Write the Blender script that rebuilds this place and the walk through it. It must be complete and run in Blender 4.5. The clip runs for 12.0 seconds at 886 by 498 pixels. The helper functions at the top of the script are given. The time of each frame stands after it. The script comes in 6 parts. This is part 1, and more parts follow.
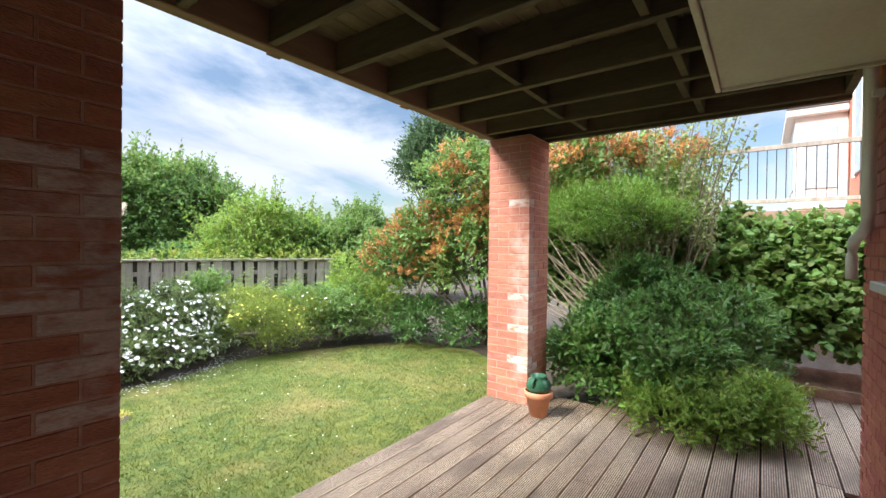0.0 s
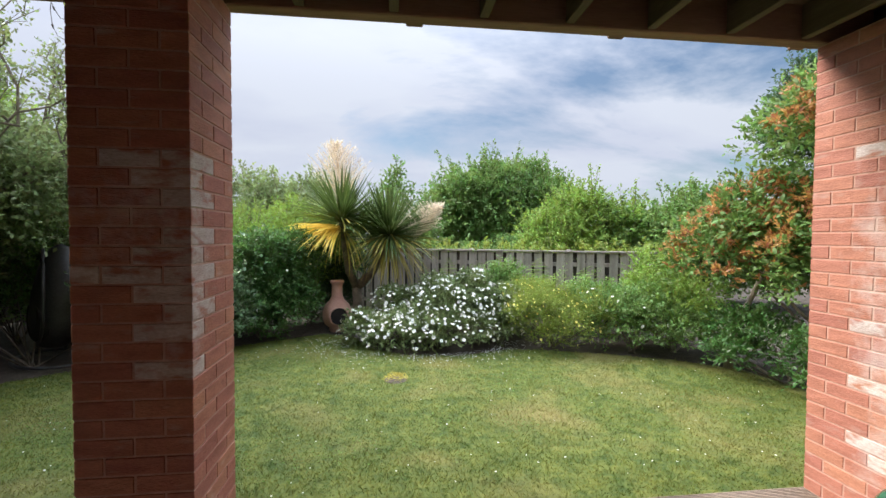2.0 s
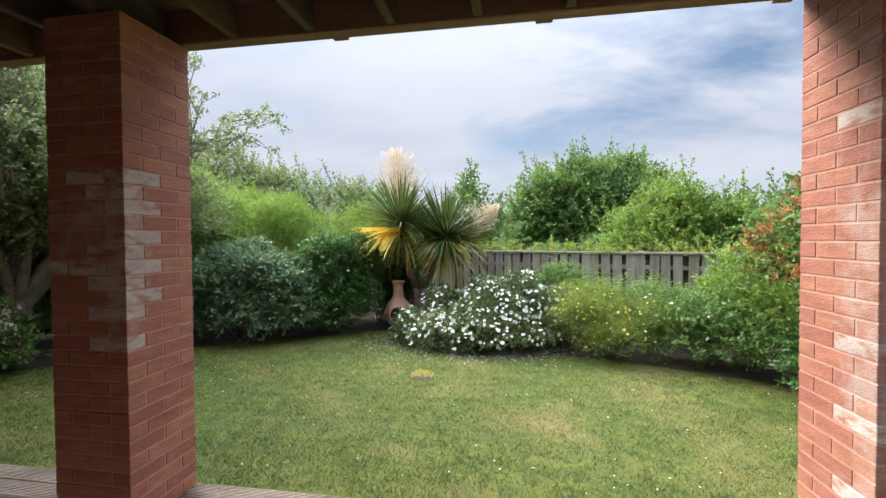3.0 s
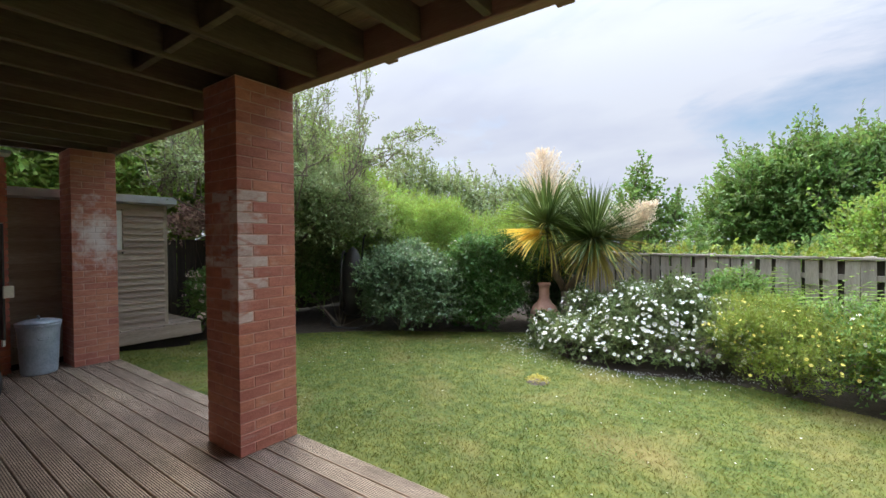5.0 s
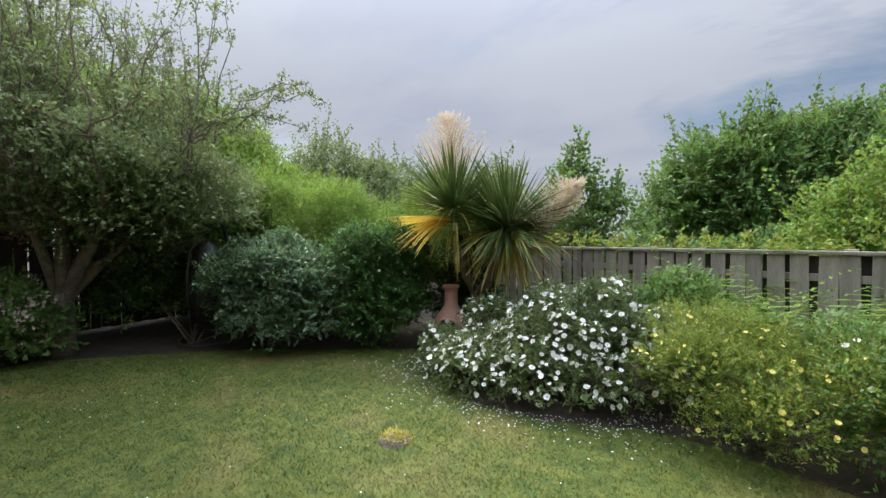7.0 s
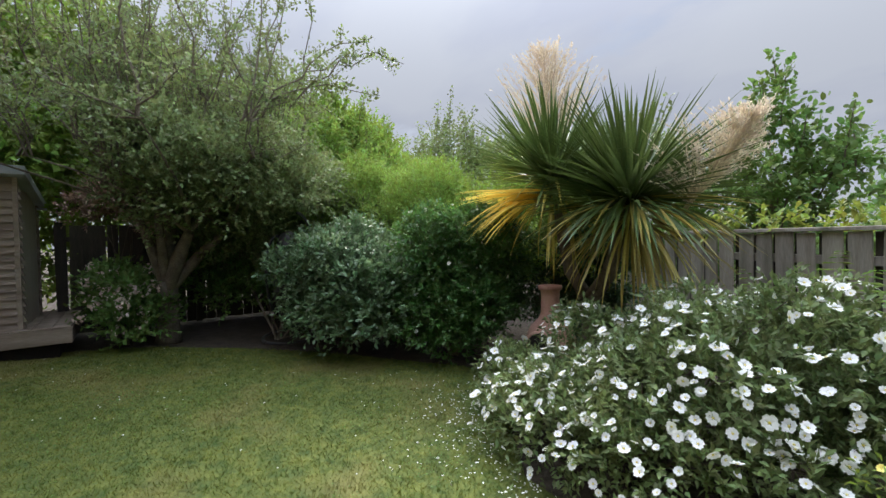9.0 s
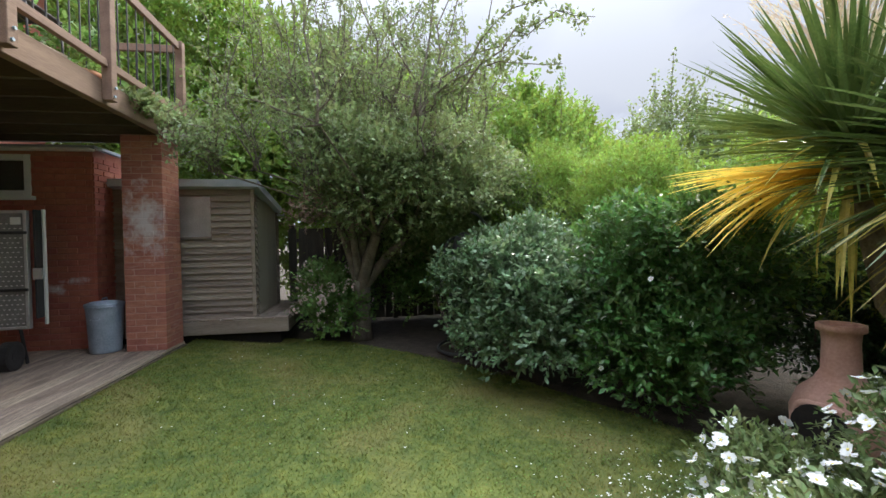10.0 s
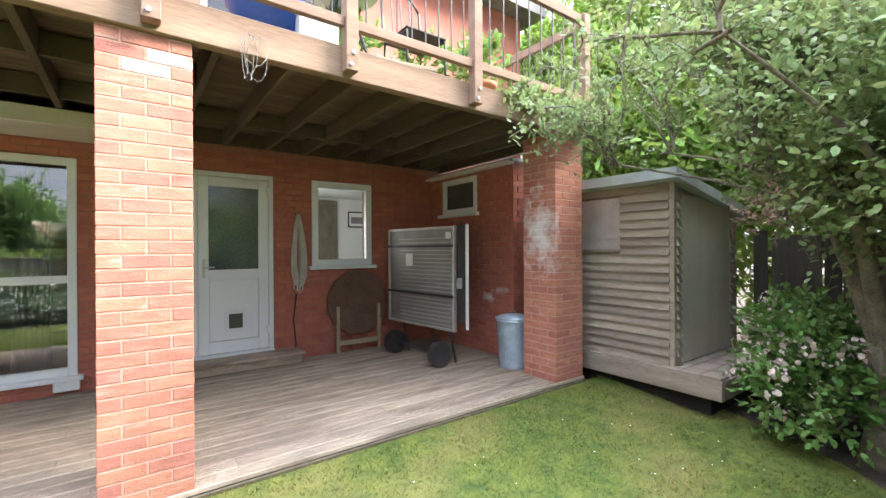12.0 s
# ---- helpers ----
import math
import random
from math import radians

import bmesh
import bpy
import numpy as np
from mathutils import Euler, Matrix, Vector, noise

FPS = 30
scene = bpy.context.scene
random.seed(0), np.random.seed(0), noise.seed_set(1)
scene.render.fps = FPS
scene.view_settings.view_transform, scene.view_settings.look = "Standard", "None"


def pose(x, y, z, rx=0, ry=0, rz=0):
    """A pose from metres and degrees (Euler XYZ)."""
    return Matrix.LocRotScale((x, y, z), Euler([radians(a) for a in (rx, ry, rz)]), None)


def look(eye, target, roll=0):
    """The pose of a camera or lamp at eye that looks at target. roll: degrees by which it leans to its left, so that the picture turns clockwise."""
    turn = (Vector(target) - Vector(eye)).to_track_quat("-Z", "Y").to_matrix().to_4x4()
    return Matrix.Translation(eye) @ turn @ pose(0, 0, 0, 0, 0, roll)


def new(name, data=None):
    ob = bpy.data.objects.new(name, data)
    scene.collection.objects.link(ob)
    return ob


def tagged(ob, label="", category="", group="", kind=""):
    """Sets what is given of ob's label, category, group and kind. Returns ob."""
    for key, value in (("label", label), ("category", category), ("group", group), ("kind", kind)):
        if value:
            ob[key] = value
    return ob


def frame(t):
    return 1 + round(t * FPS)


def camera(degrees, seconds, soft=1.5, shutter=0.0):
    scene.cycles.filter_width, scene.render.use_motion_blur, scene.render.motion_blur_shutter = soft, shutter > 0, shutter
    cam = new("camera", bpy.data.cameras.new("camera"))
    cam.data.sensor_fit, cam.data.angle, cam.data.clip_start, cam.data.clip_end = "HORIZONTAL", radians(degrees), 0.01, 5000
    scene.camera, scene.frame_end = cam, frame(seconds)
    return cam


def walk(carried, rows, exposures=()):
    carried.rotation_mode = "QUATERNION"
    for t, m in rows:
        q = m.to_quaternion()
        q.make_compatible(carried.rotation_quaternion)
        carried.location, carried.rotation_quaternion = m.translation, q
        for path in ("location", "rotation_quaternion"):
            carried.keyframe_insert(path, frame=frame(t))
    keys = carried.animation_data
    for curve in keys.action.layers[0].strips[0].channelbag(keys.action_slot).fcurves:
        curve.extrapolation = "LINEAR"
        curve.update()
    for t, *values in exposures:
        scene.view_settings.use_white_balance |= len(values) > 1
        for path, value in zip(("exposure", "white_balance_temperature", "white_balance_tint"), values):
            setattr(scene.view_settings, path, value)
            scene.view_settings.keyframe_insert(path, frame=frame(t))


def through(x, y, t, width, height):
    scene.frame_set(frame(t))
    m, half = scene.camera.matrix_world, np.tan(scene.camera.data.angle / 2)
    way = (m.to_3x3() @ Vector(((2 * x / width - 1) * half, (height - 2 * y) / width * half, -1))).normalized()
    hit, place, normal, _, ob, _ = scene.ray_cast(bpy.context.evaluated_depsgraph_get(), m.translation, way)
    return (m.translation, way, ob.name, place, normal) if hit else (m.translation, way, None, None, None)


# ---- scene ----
cam = camera(92.1, 12.0)
PATH = [
    (0, (-0.513, -2.212, 1.505), (1.087, -1.012, 1.490), 0.7),
    (0.5, (-0.365, -2.340, 1.540), (1.217, -1.116, 1.475), 0.8),
    (1, (-0.022, -2.270, 1.480), (1.424, -0.893, 1.404), 0.3),
    (1.5, (0.330, -2.208, 1.432), (1.319, -0.474, 1.371), 0.5),
    (2, (0.790, -2.222, 1.480), (1.020, -0.237, 1.418), 0.3),
    (2.5, (1.366, -2.220, 1.458), (1.226, -0.225, 1.410), -0.4),
    (2.7, (1.583, -2.228, 1.455), (1.382, -0.238, 1.408), -0.4),
    (4.3, (2.685, -2.328, 1.457), (1.678, -0.601, 1.425), -0.6),
    (4.5, (2.745, -2.276, 1.462), (1.677, -0.585, 1.434), -0.6),
    (5, (2.778, -1.952, 1.452), (1.609, -0.329, 1.417), -0.4),
    (5.5, (2.772, -1.455, 1.440), (1.554, 0.130, 1.400), -0.3),
    (6, (2.700, -0.918, 1.448), (1.450, 0.643, 1.400), -0.3),
    (6.5, (2.727, -0.393, 1.430), (1.543, 1.218, 1.366), -0.4),
    (6.7, (2.748, -0.215, 1.422), (1.683, 1.477, 1.356), -0.4),
    (8.3, (2.856, 1.284, 1.123), (1.868, 3.022, 1.076), -0.5),
    (8.5, (2.812, 1.443, 1.15), (1.633, 3.058, 1.099), -0.7),
    (9, (2.574, 1.787, 1.192), (0.977, 2.989, 1.146), -1.2),
    (9.5, (2.271, 2.164, 1.199), (0.445, 2.979, 1.167), -0.9),
    (10, (1.924, 2.492, 1.238), (-0.05, 2.806, 1.203), -1.1),
    (10.5, (1.411, 2.704, 1.247), (-0.584, 2.565, 1.226), -1.0),
    (11, (0.823, 2.79, 1.26), (-1.099, 2.238, 1.252), -0.8),
    (11.5, (0.259, 2.786, 1.295), (-1.441, 1.732, 1.287), -0.6),
    (12, (-0.148, 2.842, 1.383), (-1.328, 1.228, 1.381), -0.3),
]
walk(cam, [(t, look(eye, target, roll)) for t, eye, target, roll in PATH],
     exposures=[(0.0, 0.88), (2.0, 0.42), (5.0, 0.48), (6.5, 0.03), (8.5, -0.16), (9.5, 0.06), (10.5, 0.78), (11.2, 1.60), (12.0, 1.83)])

# ---- world, sun, sky ----
SUN_YAW, SUN_EL = 60.0, 41.0          # degrees to the left of +y, and up
GROUND = -0.15
world = bpy.data.worlds.new("sky")
scene.world = world
world.use_nodes = True


def build_sky():
    nt = world.node_tree
    nt.nodes.clear()
    out = nt.nodes.new("ShaderNodeOutputWorld")
    bg = nt.nodes.new("ShaderNodeBackground")
    sky = nt.nodes.new("ShaderNodeTexSky")
    sky.sky_type = "NISHITA"
    sky.sun_disc = False
    sky.sun_elevation = radians(SUN_EL)
    sky.sun_rotation = radians(-SUN_YAW)
    tc = nt.nodes.new("ShaderNodeTexCoord")
    sep = nt.nodes.new("ShaderNodeSeparateXYZ")
    nt.links.new(tc.outputs["Generated"], sep.inputs[0])
    up = nt.nodes.new("ShaderNodeMath")
    up.operation = "MAXIMUM"
    up.inputs[1].default_value = 0.0
    nt.links.new(sep.outputs["Z"], up.inputs[0])
    lift = nt.nodes.new("ShaderNodeMath")
    lift.operation = "ADD"
    lift.inputs[1].default_value = 0.24
    nt.links.new(up.outputs[0], lift.inputs[0])
    comb = nt.nodes.new("ShaderNodeCombineXYZ")
    for axis in ("X", "Y"):
        d = nt.nodes.new("ShaderNodeMath")
        d.operation = "DIVIDE"
        nt.links.new(sep.outputs[axis], d.inputs[0])
        nt.links.new(lift.outputs[0], d.inputs[1])
        nt.links.new(d.outputs[0], comb.inputs[axis])
    mp = nt.nodes.new("ShaderNodeMapping")
    mp.inputs["Rotation"].default_value = (0, 0, radians(-25))
    mp.inputs["Scale"].default_value = (0.62, 1.0, 1)
    mp.inputs["Location"].default_value = (3.1, 1.7, 0)
    nt.links.new(comb.outputs[0], mp.inputs[0])
    big = nt.nodes.new("ShaderNodeTexNoise")
    big.inputs["Scale"].default_value = 1.0
    big.inputs["Detail"].default_value = 9
    big.inputs["Roughness"].default_value = 0.6
    big.inputs["Distortion"].default_value = 0.35
    nt.links.new(mp.outputs[0], big.inputs["Vector"])
    # more blue towards +x, more cloud towards -x
    tilt = nt.nodes.new("ShaderNodeMath")
    tilt.operation = "MULTIPLY_ADD"
    tilt.inputs[1].default_value = -0.10
    nt.links.new(sep.outputs["X"], tilt.inputs[0])
    nt.links.new(big.outputs["Fac"], tilt.inputs[2])
    cover = nt.nodes.new("ShaderNodeValToRGB")
    cover.color_ramp.elements[0].position = 0.34
    cover.color_ramp.elements[1].position = 0.49
    cover.color_ramp.elements[0].color = (0, 0, 0, 1)
    cover.color_ramp.elements[1].color = (1, 1, 1, 1)
    nt.links.new(tilt.outputs[0], cover.inputs[0])
    shade = nt.nodes.new("ShaderNodeTexNoise")
    shade.inputs["Scale"].default_value = 2.0
    shade.inputs["Detail"].default_value = 7
    shade.inputs["Roughness"].default_value = 0.5
    nt.links.new(mp.outputs[0], shade.inputs["Vector"])
    tone = nt.nodes.new("ShaderNodeValToRGB")
    tone.color_ramp.elements[0].position = 0.39
    tone.color_ramp.elements[1].position = 0.59
    tone.color_ramp.elements[0].color = (4.85, 5.25, 6.4, 1)
    tone.color_ramp.elements[1].color = (5.55, 5.95, 6.85, 1)
    nt.links.new(shade.outputs["Fac"], tone.inputs[0])
    mix = nt.nodes.new("ShaderNodeMixRGB")
    nt.links.new(cover.outputs[0], mix.inputs[0])
    nt.links.new(sky.outputs[0], mix.inputs[1])
    nt.links.new(tone.outputs[0], mix.inputs[2])
    # an overcast sky is brighter overhead than near the horizon
    power = nt.nodes.new("ShaderNodeMath")
    power.operation = "POWER"
    power.inputs[1].default_value = 4.0
    nt.links.new(up.outputs[0], power.inputs[0])
    gain = nt.nodes.new("ShaderNodeMath")
    gain.operation = "MULTIPLY_ADD"
    gain.inputs[1].default_value = 10.0
    gain.inputs[2].default_value = 0.95
    nt.links.new(power.outputs[0], gain.inputs[0])
    scaled = nt.nodes.new("ShaderNodeVectorMath")
    scaled.operation = "SCALE"
    nt.links.new(mix.outputs[0], scaled.inputs[0])
    nt.links.new(gain.outputs[0], scaled.inputs["Scale"])
    nt.links.new(scaled.outputs[0], bg.inputs[0])
    bg.inputs[1].default_value = 0.10
    nt.links.new(bg.outputs[0], out.inputs[0])


build_sky()
sun = new("sun", bpy.data.lights.new("sun", "SUN"))
sun.data.energy = 4.8
sun.data.angle = radians(22)
sun.data.color = (1.0, 0.94, 0.84)
sx, sy = -math.sin(radians(SUN_YAW)) * math.cos(radians(SUN_EL)), math.cos(radians(SUN_YAW)) * math.cos(radians(SUN_EL))
sun.matrix_world = look((sx * 30, sy * 30, math.sin(radians(SUN_EL)) * 30), (0, 0, 0))


# ---- materials ----
def surface(name, low, high, scale=6.0, grain=60.0, rough=0.8, bump=0.3, metal=0.0, stretch=(1, 1, 1),
            vary=0.0, island=0.0, stain=None, stain_at=(0.55, 0.72), stain_scale=2.0, depth=0.01, through=0.0, coords="Object", hue=0.05):
    """Two scales of noise between two colours, with fine relief; vary: brightness by object; island: by loose piece;
    stain: a third colour in patches; through: light let through (leaves)."""
    m = bpy.data.materials.new(name)
    m.use_nodes = True
    nt = m.node_tree
    N, L = nt.nodes, nt.links
    b = N["Principled BSDF"]
    tc = N.new("ShaderNodeTexCoord")
    mp = N.new("ShaderNodeMapping")
    mp.inputs["Scale"].default_value = stretch
    L.new(tc.outputs[coords], mp.inputs[0])
    info = N.new("ShaderNodeObjectInfo")
    off = N.new("ShaderNodeVectorMath")
    off.operation = "SCALE"
    off.inputs[0].default_value = (17.3, 9.1, 23.7)
    if vary:
        L.new(info.outputs["Random"], off.inputs["Scale"])
    else:
        off.inputs["Scale"].default_value = 0.0
    add = N.new("ShaderNodeVectorMath")
    L.new(mp.outputs[0], add.inputs[0])
    L.new(off.outputs[0], add.inputs[1])
    n1 = N.new("ShaderNodeTexNoise")
    n1.inputs["Scale"].default_value = scale
    n1.inputs["Detail"].default_value = 4
    L.new(add.outputs[0], n1.inputs["Vector"])
    n2 = N.new("ShaderNodeTexNoise")
    n2.inputs["Scale"].default_value = grain
    n2.inputs["Detail"].default_value = 3
    L.new(add.outputs[0], n2.inputs["Vector"])
    mixf = N.new("ShaderNodeMath")
    mixf.operation = "MULTIPLY_ADD"
    mixf.inputs[1].default_value = 0.45
    half = N.new("ShaderNodeMath")
    half.operation = "MULTIPLY"
    half.inputs[1].default_value = 0.55
    L.new(n1.outputs["Fac"], half.inputs[0])
    L.new(n2.outputs["Fac"], mixf.inputs[0])
    L.new(half.outputs[0], mixf.inputs[2])
    ramp = N.new("ShaderNodeValToRGB")
    ramp.color_ramp.elements[0].position = 0.36
    ramp.color_ramp.elements[1].position = 0.64
    ramp.color_ramp.elements[0].color = (*low, 1)
    ramp.color_ramp.elements[1].color = (*high, 1)
    L.new(mixf.outputs[0], ramp.inputs[0])
    col = ramp.outputs[0]
    if stain:
        n3 = N.new("ShaderNodeTexNoise")
        n3.inputs["Scale"].default_value = stain_scale
        n3.inputs["Detail"].default_value = 5
        L.new(add.outputs[0], n3.inputs["Vector"])
        r3 = N.new("ShaderNodeValToRGB")
        r3.color_ramp.elements[0].position, r3.color_ramp.elements[1].position = stain_at
        L.new(n3.outputs["Fac"], r3.inputs[0])
        mx = N.new("ShaderNodeMixRGB")
        L.new(r3.outputs[0], mx.inputs[0])
        L.new(col, mx.inputs[1])
        mx.inputs[2].default_value = (*stain, 1)
        col = mx.outputs[0]
    if vary or island:
        hsv = N.new("ShaderNodeHueSaturation")
        src = info.outputs["Random"]
        amount = vary
        if island:
            geo = N.new("ShaderNodeNewGeometry")
            src, amount = geo.outputs["Random Per Island"], island
        ma = N.new("ShaderNodeMath")
        ma.operation = "MULTIPLY_ADD"
        ma.inputs[1].default_value = 2 * amount
        ma.inputs[2].default_value = 1 - amount
        L.new(src, ma.inputs[0])
        L.new(ma.outputs[0], hsv.inputs["Value"])
        mh = N.new("ShaderNodeMath")
        mh.operation = "MULTIPLY_ADD"
        mh.inputs[1].default_value = hue * (1 if island else 0.3)
        mh.inputs[2].default_value = 0.5 - 0.5 * hue * (1 if island else 0.3)
        L.new(src, mh.inputs[0])
        L.new(mh.outputs[0], hsv.inputs["Hue"])
        L.new(col, hsv.inputs["Color"])
        col = hsv.outputs[0]
    L.new(col, b.inputs["Base Color"])
    b.inputs["Roughness"].default_value = rough
    b.inputs["Metallic"].default_value = metal
    if bump:
        bp = N.new("ShaderNodeBump")
        bp.inputs["Strength"].default_value = bump
        bp.inputs["Distance"].default_value = depth
        L.new(mixf.outputs[0], bp.inputs["Height"])
        L.new(bp.outputs[0], b.inputs["Normal"])
    if through:
        tr = N.new("ShaderNodeBsdfTranslucent")
        hs2 = N.new("ShaderNodeHueSaturation")
        hs2.inputs["Hue"].default_value = 0.48
        hs2.inputs["Value"].default_value = 1.5
        L.new(col, hs2.inputs["Color"])
        L.new(hs2.outputs[0], tr.inputs["Color"])
        ms = N.new("ShaderNodeMixShader")
        ms.inputs[0].default_value = through
        L.new(b.outputs[0], ms.inputs[1])
        L.new(tr.outputs[0], ms.inputs[2])
        L.new(ms.outputs[0], N["Material Output"].inputs[0])
    return m


def glass(name, tint=(0.9, 0.95, 0.93), rough=0.0, clear=0.75, ior=2.4):
    m = bpy.data.materials.new(name)
    m.use_nodes = True
    N, L = m.node_tree.nodes, m.node_tree.links
    N.remove(N["Principled BSDF"])
    tr, gl = N.new("ShaderNodeBsdfTransparent"), N.new("ShaderNodeBsdfGlossy")
    tr.inputs[0].default_value = (tint[0] * clear, tint[1] * clear, tint[2] * clear, 1)
    gl.inputs["Roughness"].default_value = rough
    fr = N.new("ShaderNodeFresnel")
    fr.inputs["IOR"].default_value = ior
    ms = N.new("ShaderNodeMixShader")
    L.new(fr.outputs[0], ms.inputs[0])
    L.new(tr.outputs[0], ms.inputs[1])
    L.new(gl.outputs[0], ms.inputs[2])
    L.new(ms.outputs[0], N["Material Output"].inputs[0])
    return m


M = {}
M["brick"] = surface("brick", (0.36, 0.135, 0.092), (0.54, 0.225, 0.155), 7, 60, 0.72, 0.7, stretch=(1, 1, 3.5), vary=0.11, stain=(0.52, 0.35, 0.29), stain_at=(0.60, 0.80), stain_scale=6)
M["brick_wall"] = surface("brick_wall", (0.41, 0.13, 0.088), (0.53, 0.19, 0.13), 9, 90, 0.75, 0.5, vary=0.07)
M["brick_joined"] = surface("brick_joined", (0.41, 0.13, 0.088), (0.53, 0.19, 0.13), 9, 90, 0.75, 0.5, island=0.07, hue=0.012)
M["limed_brick"] = surface("limed_brick", (0.50, 0.38, 0.34), (0.70, 0.62, 0.60), 8, 60, 0.8, 0.6, stretch=(1, 1, 2.5), vary=0.10, stain=(0.44, 0.19, 0.13), stain_at=(0.50, 0.66), stain_scale=9)
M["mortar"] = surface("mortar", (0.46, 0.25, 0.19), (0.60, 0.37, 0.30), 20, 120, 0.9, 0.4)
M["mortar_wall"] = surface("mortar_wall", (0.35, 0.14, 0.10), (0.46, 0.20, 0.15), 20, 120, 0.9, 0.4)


def whiten(material, spots, colour):
    """Pale patches at places of the house, of old white paint, lime bloom and painted reflection: (centre, radii,
    strength).
    """
    N, L = material.node_tree.nodes, material.node_tree.links
    bsdf = N["Principled BSDF"]
    col = bsdf.inputs["Base Color"].links[0].from_socket
    geo = N.new("ShaderNodeNewGeometry")
    nz = N.new("ShaderNodeTexNoise")
    nz.inputs["Scale"].default_value = 7.0
    nz.inputs["Detail"].default_value = 6
    nz.inputs["Roughness"].default_value = 0.65
    L.new(geo.outputs["Position"], nz.inputs["Vector"])
    for centre, radii, strength in spots:
        sub = N.new("ShaderNodeVectorMath")
        sub.operation = "SUBTRACT"
        sub.inputs[1].default_value = centre
        L.new(geo.outputs["Position"], sub.inputs[0])
        div = N.new("ShaderNodeVectorMath")
        div.operation = "DIVIDE"
        div.inputs[1].default_value = radii
        L.new(sub.outputs[0], div.inputs[0])
        ln = N.new("ShaderNodeVectorMath")
        ln.operation = "LENGTH"
        L.new(div.outputs[0], ln.inputs[0])
        ma = N.new("ShaderNodeMath")
        ma.operation = "MULTIPLY_ADD"
        ma.inputs[1].default_value = 3.6
        L.new(nz.outputs["Fac"], ma.inputs[0])
        neg = N.new("ShaderNodeMath")
        neg.operation = "MULTIPLY_ADD"
        neg.inputs[1].default_value = -1.0
        neg.inputs[2].default_value = -0.85
        L.new(ln.outputs["Value"], neg.inputs[0])
        L.new(neg.outputs[0], ma.inputs[2])
        cl = N.new("ShaderNodeClamp")
        L.new(ma.outputs[0], cl.inputs[0])
        sc = N.new("ShaderNodeMath")
        sc.operation = "MULTIPLY"
        sc.inputs[1].default_value = strength
        L.new(cl.outputs[0], sc.inputs[0])
        mx = N.new("ShaderNodeMixRGB")
        L.new(sc.outputs[0], mx.inputs[0])
        L.new(col, mx.inputs[1])
        mx.inputs[2].default_value = (*colour, 1)
        col = mx.outputs[0]
    L.new(col, bsdf.inputs["Base Color"])


# The second spot whitens pillar A's edge and paints in its bluish reflection lines.
SPOTS = [((-3.65, -0.20, 1.50), (0.13, 0.27, 0.50), 0.9), ((0.0, -0.42, 1.35), (0.16, 0.14, 0.50), 0.45), ((3.24, -0.42, 1.1), (0.16, 0.20, 1.1), 0.42), ((-0.2, -0.44, 1.55), (0.26, 0.10, 0.22), 0.35)]
for key in ("brick", "mortar"):
    whiten(M[key], SPOTS, (0.74, 0.68, 0.66))
for key in ("brick_wall", "brick_joined", "mortar_wall"):
    whiten(M[key], [((-3.97, -1.36, 0.74), (0.12, 0.15, 0.085), 0.95), ((-3.97, -1.12, 0.84), (0.12, 0.20, 0.05), 0.9)], (0.74, 0.68, 0.66))
M["groove_and_mound"] = surface("groove_and_mound_brown", (0.10, 0.08, 0.06), (0.21, 0.17, 0.13), 6, 50, 0.9, 0.3, stretch=(0.35, 3, 3), vary=0.1)
M["twig"] = surface("twig_bark", (0.17, 0.14, 0.10), (0.32, 0.27, 0.20), 10, 60, 0.85, 0.5)
M["deck"] = surface("deck_wood", (0.25, 0.19, 0.138), (0.53, 0.42, 0.315), 3, 40, 0.74, 0.35, stretch=(0.7, 2.0, 3), vary=0.11, stain=(0.20, 0.15, 0.115), stain_at=(0.52, 0.68), stain_scale=2.2)
M["beam"] = surface("weathered_beam", (0.19, 0.115, 0.08), (0.31, 0.20, 0.14), 3, 40, 0.8, 0.3, stretch=(0.3, 3, 3), vary=0.1, stain=(0.17, 0.12, 0.08), stain_at=(0.6, 0.8))
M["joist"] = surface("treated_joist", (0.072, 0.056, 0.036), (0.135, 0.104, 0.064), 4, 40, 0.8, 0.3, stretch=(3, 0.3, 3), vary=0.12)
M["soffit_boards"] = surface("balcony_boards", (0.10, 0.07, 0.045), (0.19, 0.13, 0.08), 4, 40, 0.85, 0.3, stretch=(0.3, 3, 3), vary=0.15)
M["cream"] = surface("cream_board", (0.62, 0.58, 0.48), (0.72, 0.68, 0.58), 3, 40, 0.6, 0.1)
M["upvc"] = surface("white_upvc", (0.80, 0.82, 0.85), (0.86, 0.88, 0.90), 3, 60, 0.28, 0.03)
M["fence"] = surface("grey_fence_wood", (0.25, 0.215, 0.18), (0.42, 0.375, 0.32), 4, 40, 0.85, 0.3, stretch=(4, 4, 0.4), vary=0.16, stain=(0.15, 0.14, 0.10), stain_at=(0.55, 0.75))
# Fence wood with shade put into its colour, for gap backing and far fence.
M["fence_shaded"] = surface("shaded_fence_wood", (0.035, 0.03, 0.025), (0.08, 0.07, 0.055), 4, 40, 0.85, 0.3, stretch=(4, 4, 0.4), vary=0.16)
M["shed"] = surface("shed_boards", (0.24, 0.19, 0.145), (0.40, 0.33, 0.26), 3, 40, 0.8, 0.3, stretch=(3, 0.3, 3), vary=0.13, stain=(0.2, 0.16, 0.12), stain_at=(0.55, 0.75))
# Pale smooth panel, lightened further to paint in the north sky's light.
M["panel"] = surface("skylit_panel", (0.46, 0.415, 0.33), (0.57, 0.52, 0.43), 2.0, 50, 0.6, 0.1, stretch=(2, 2, 0.5))
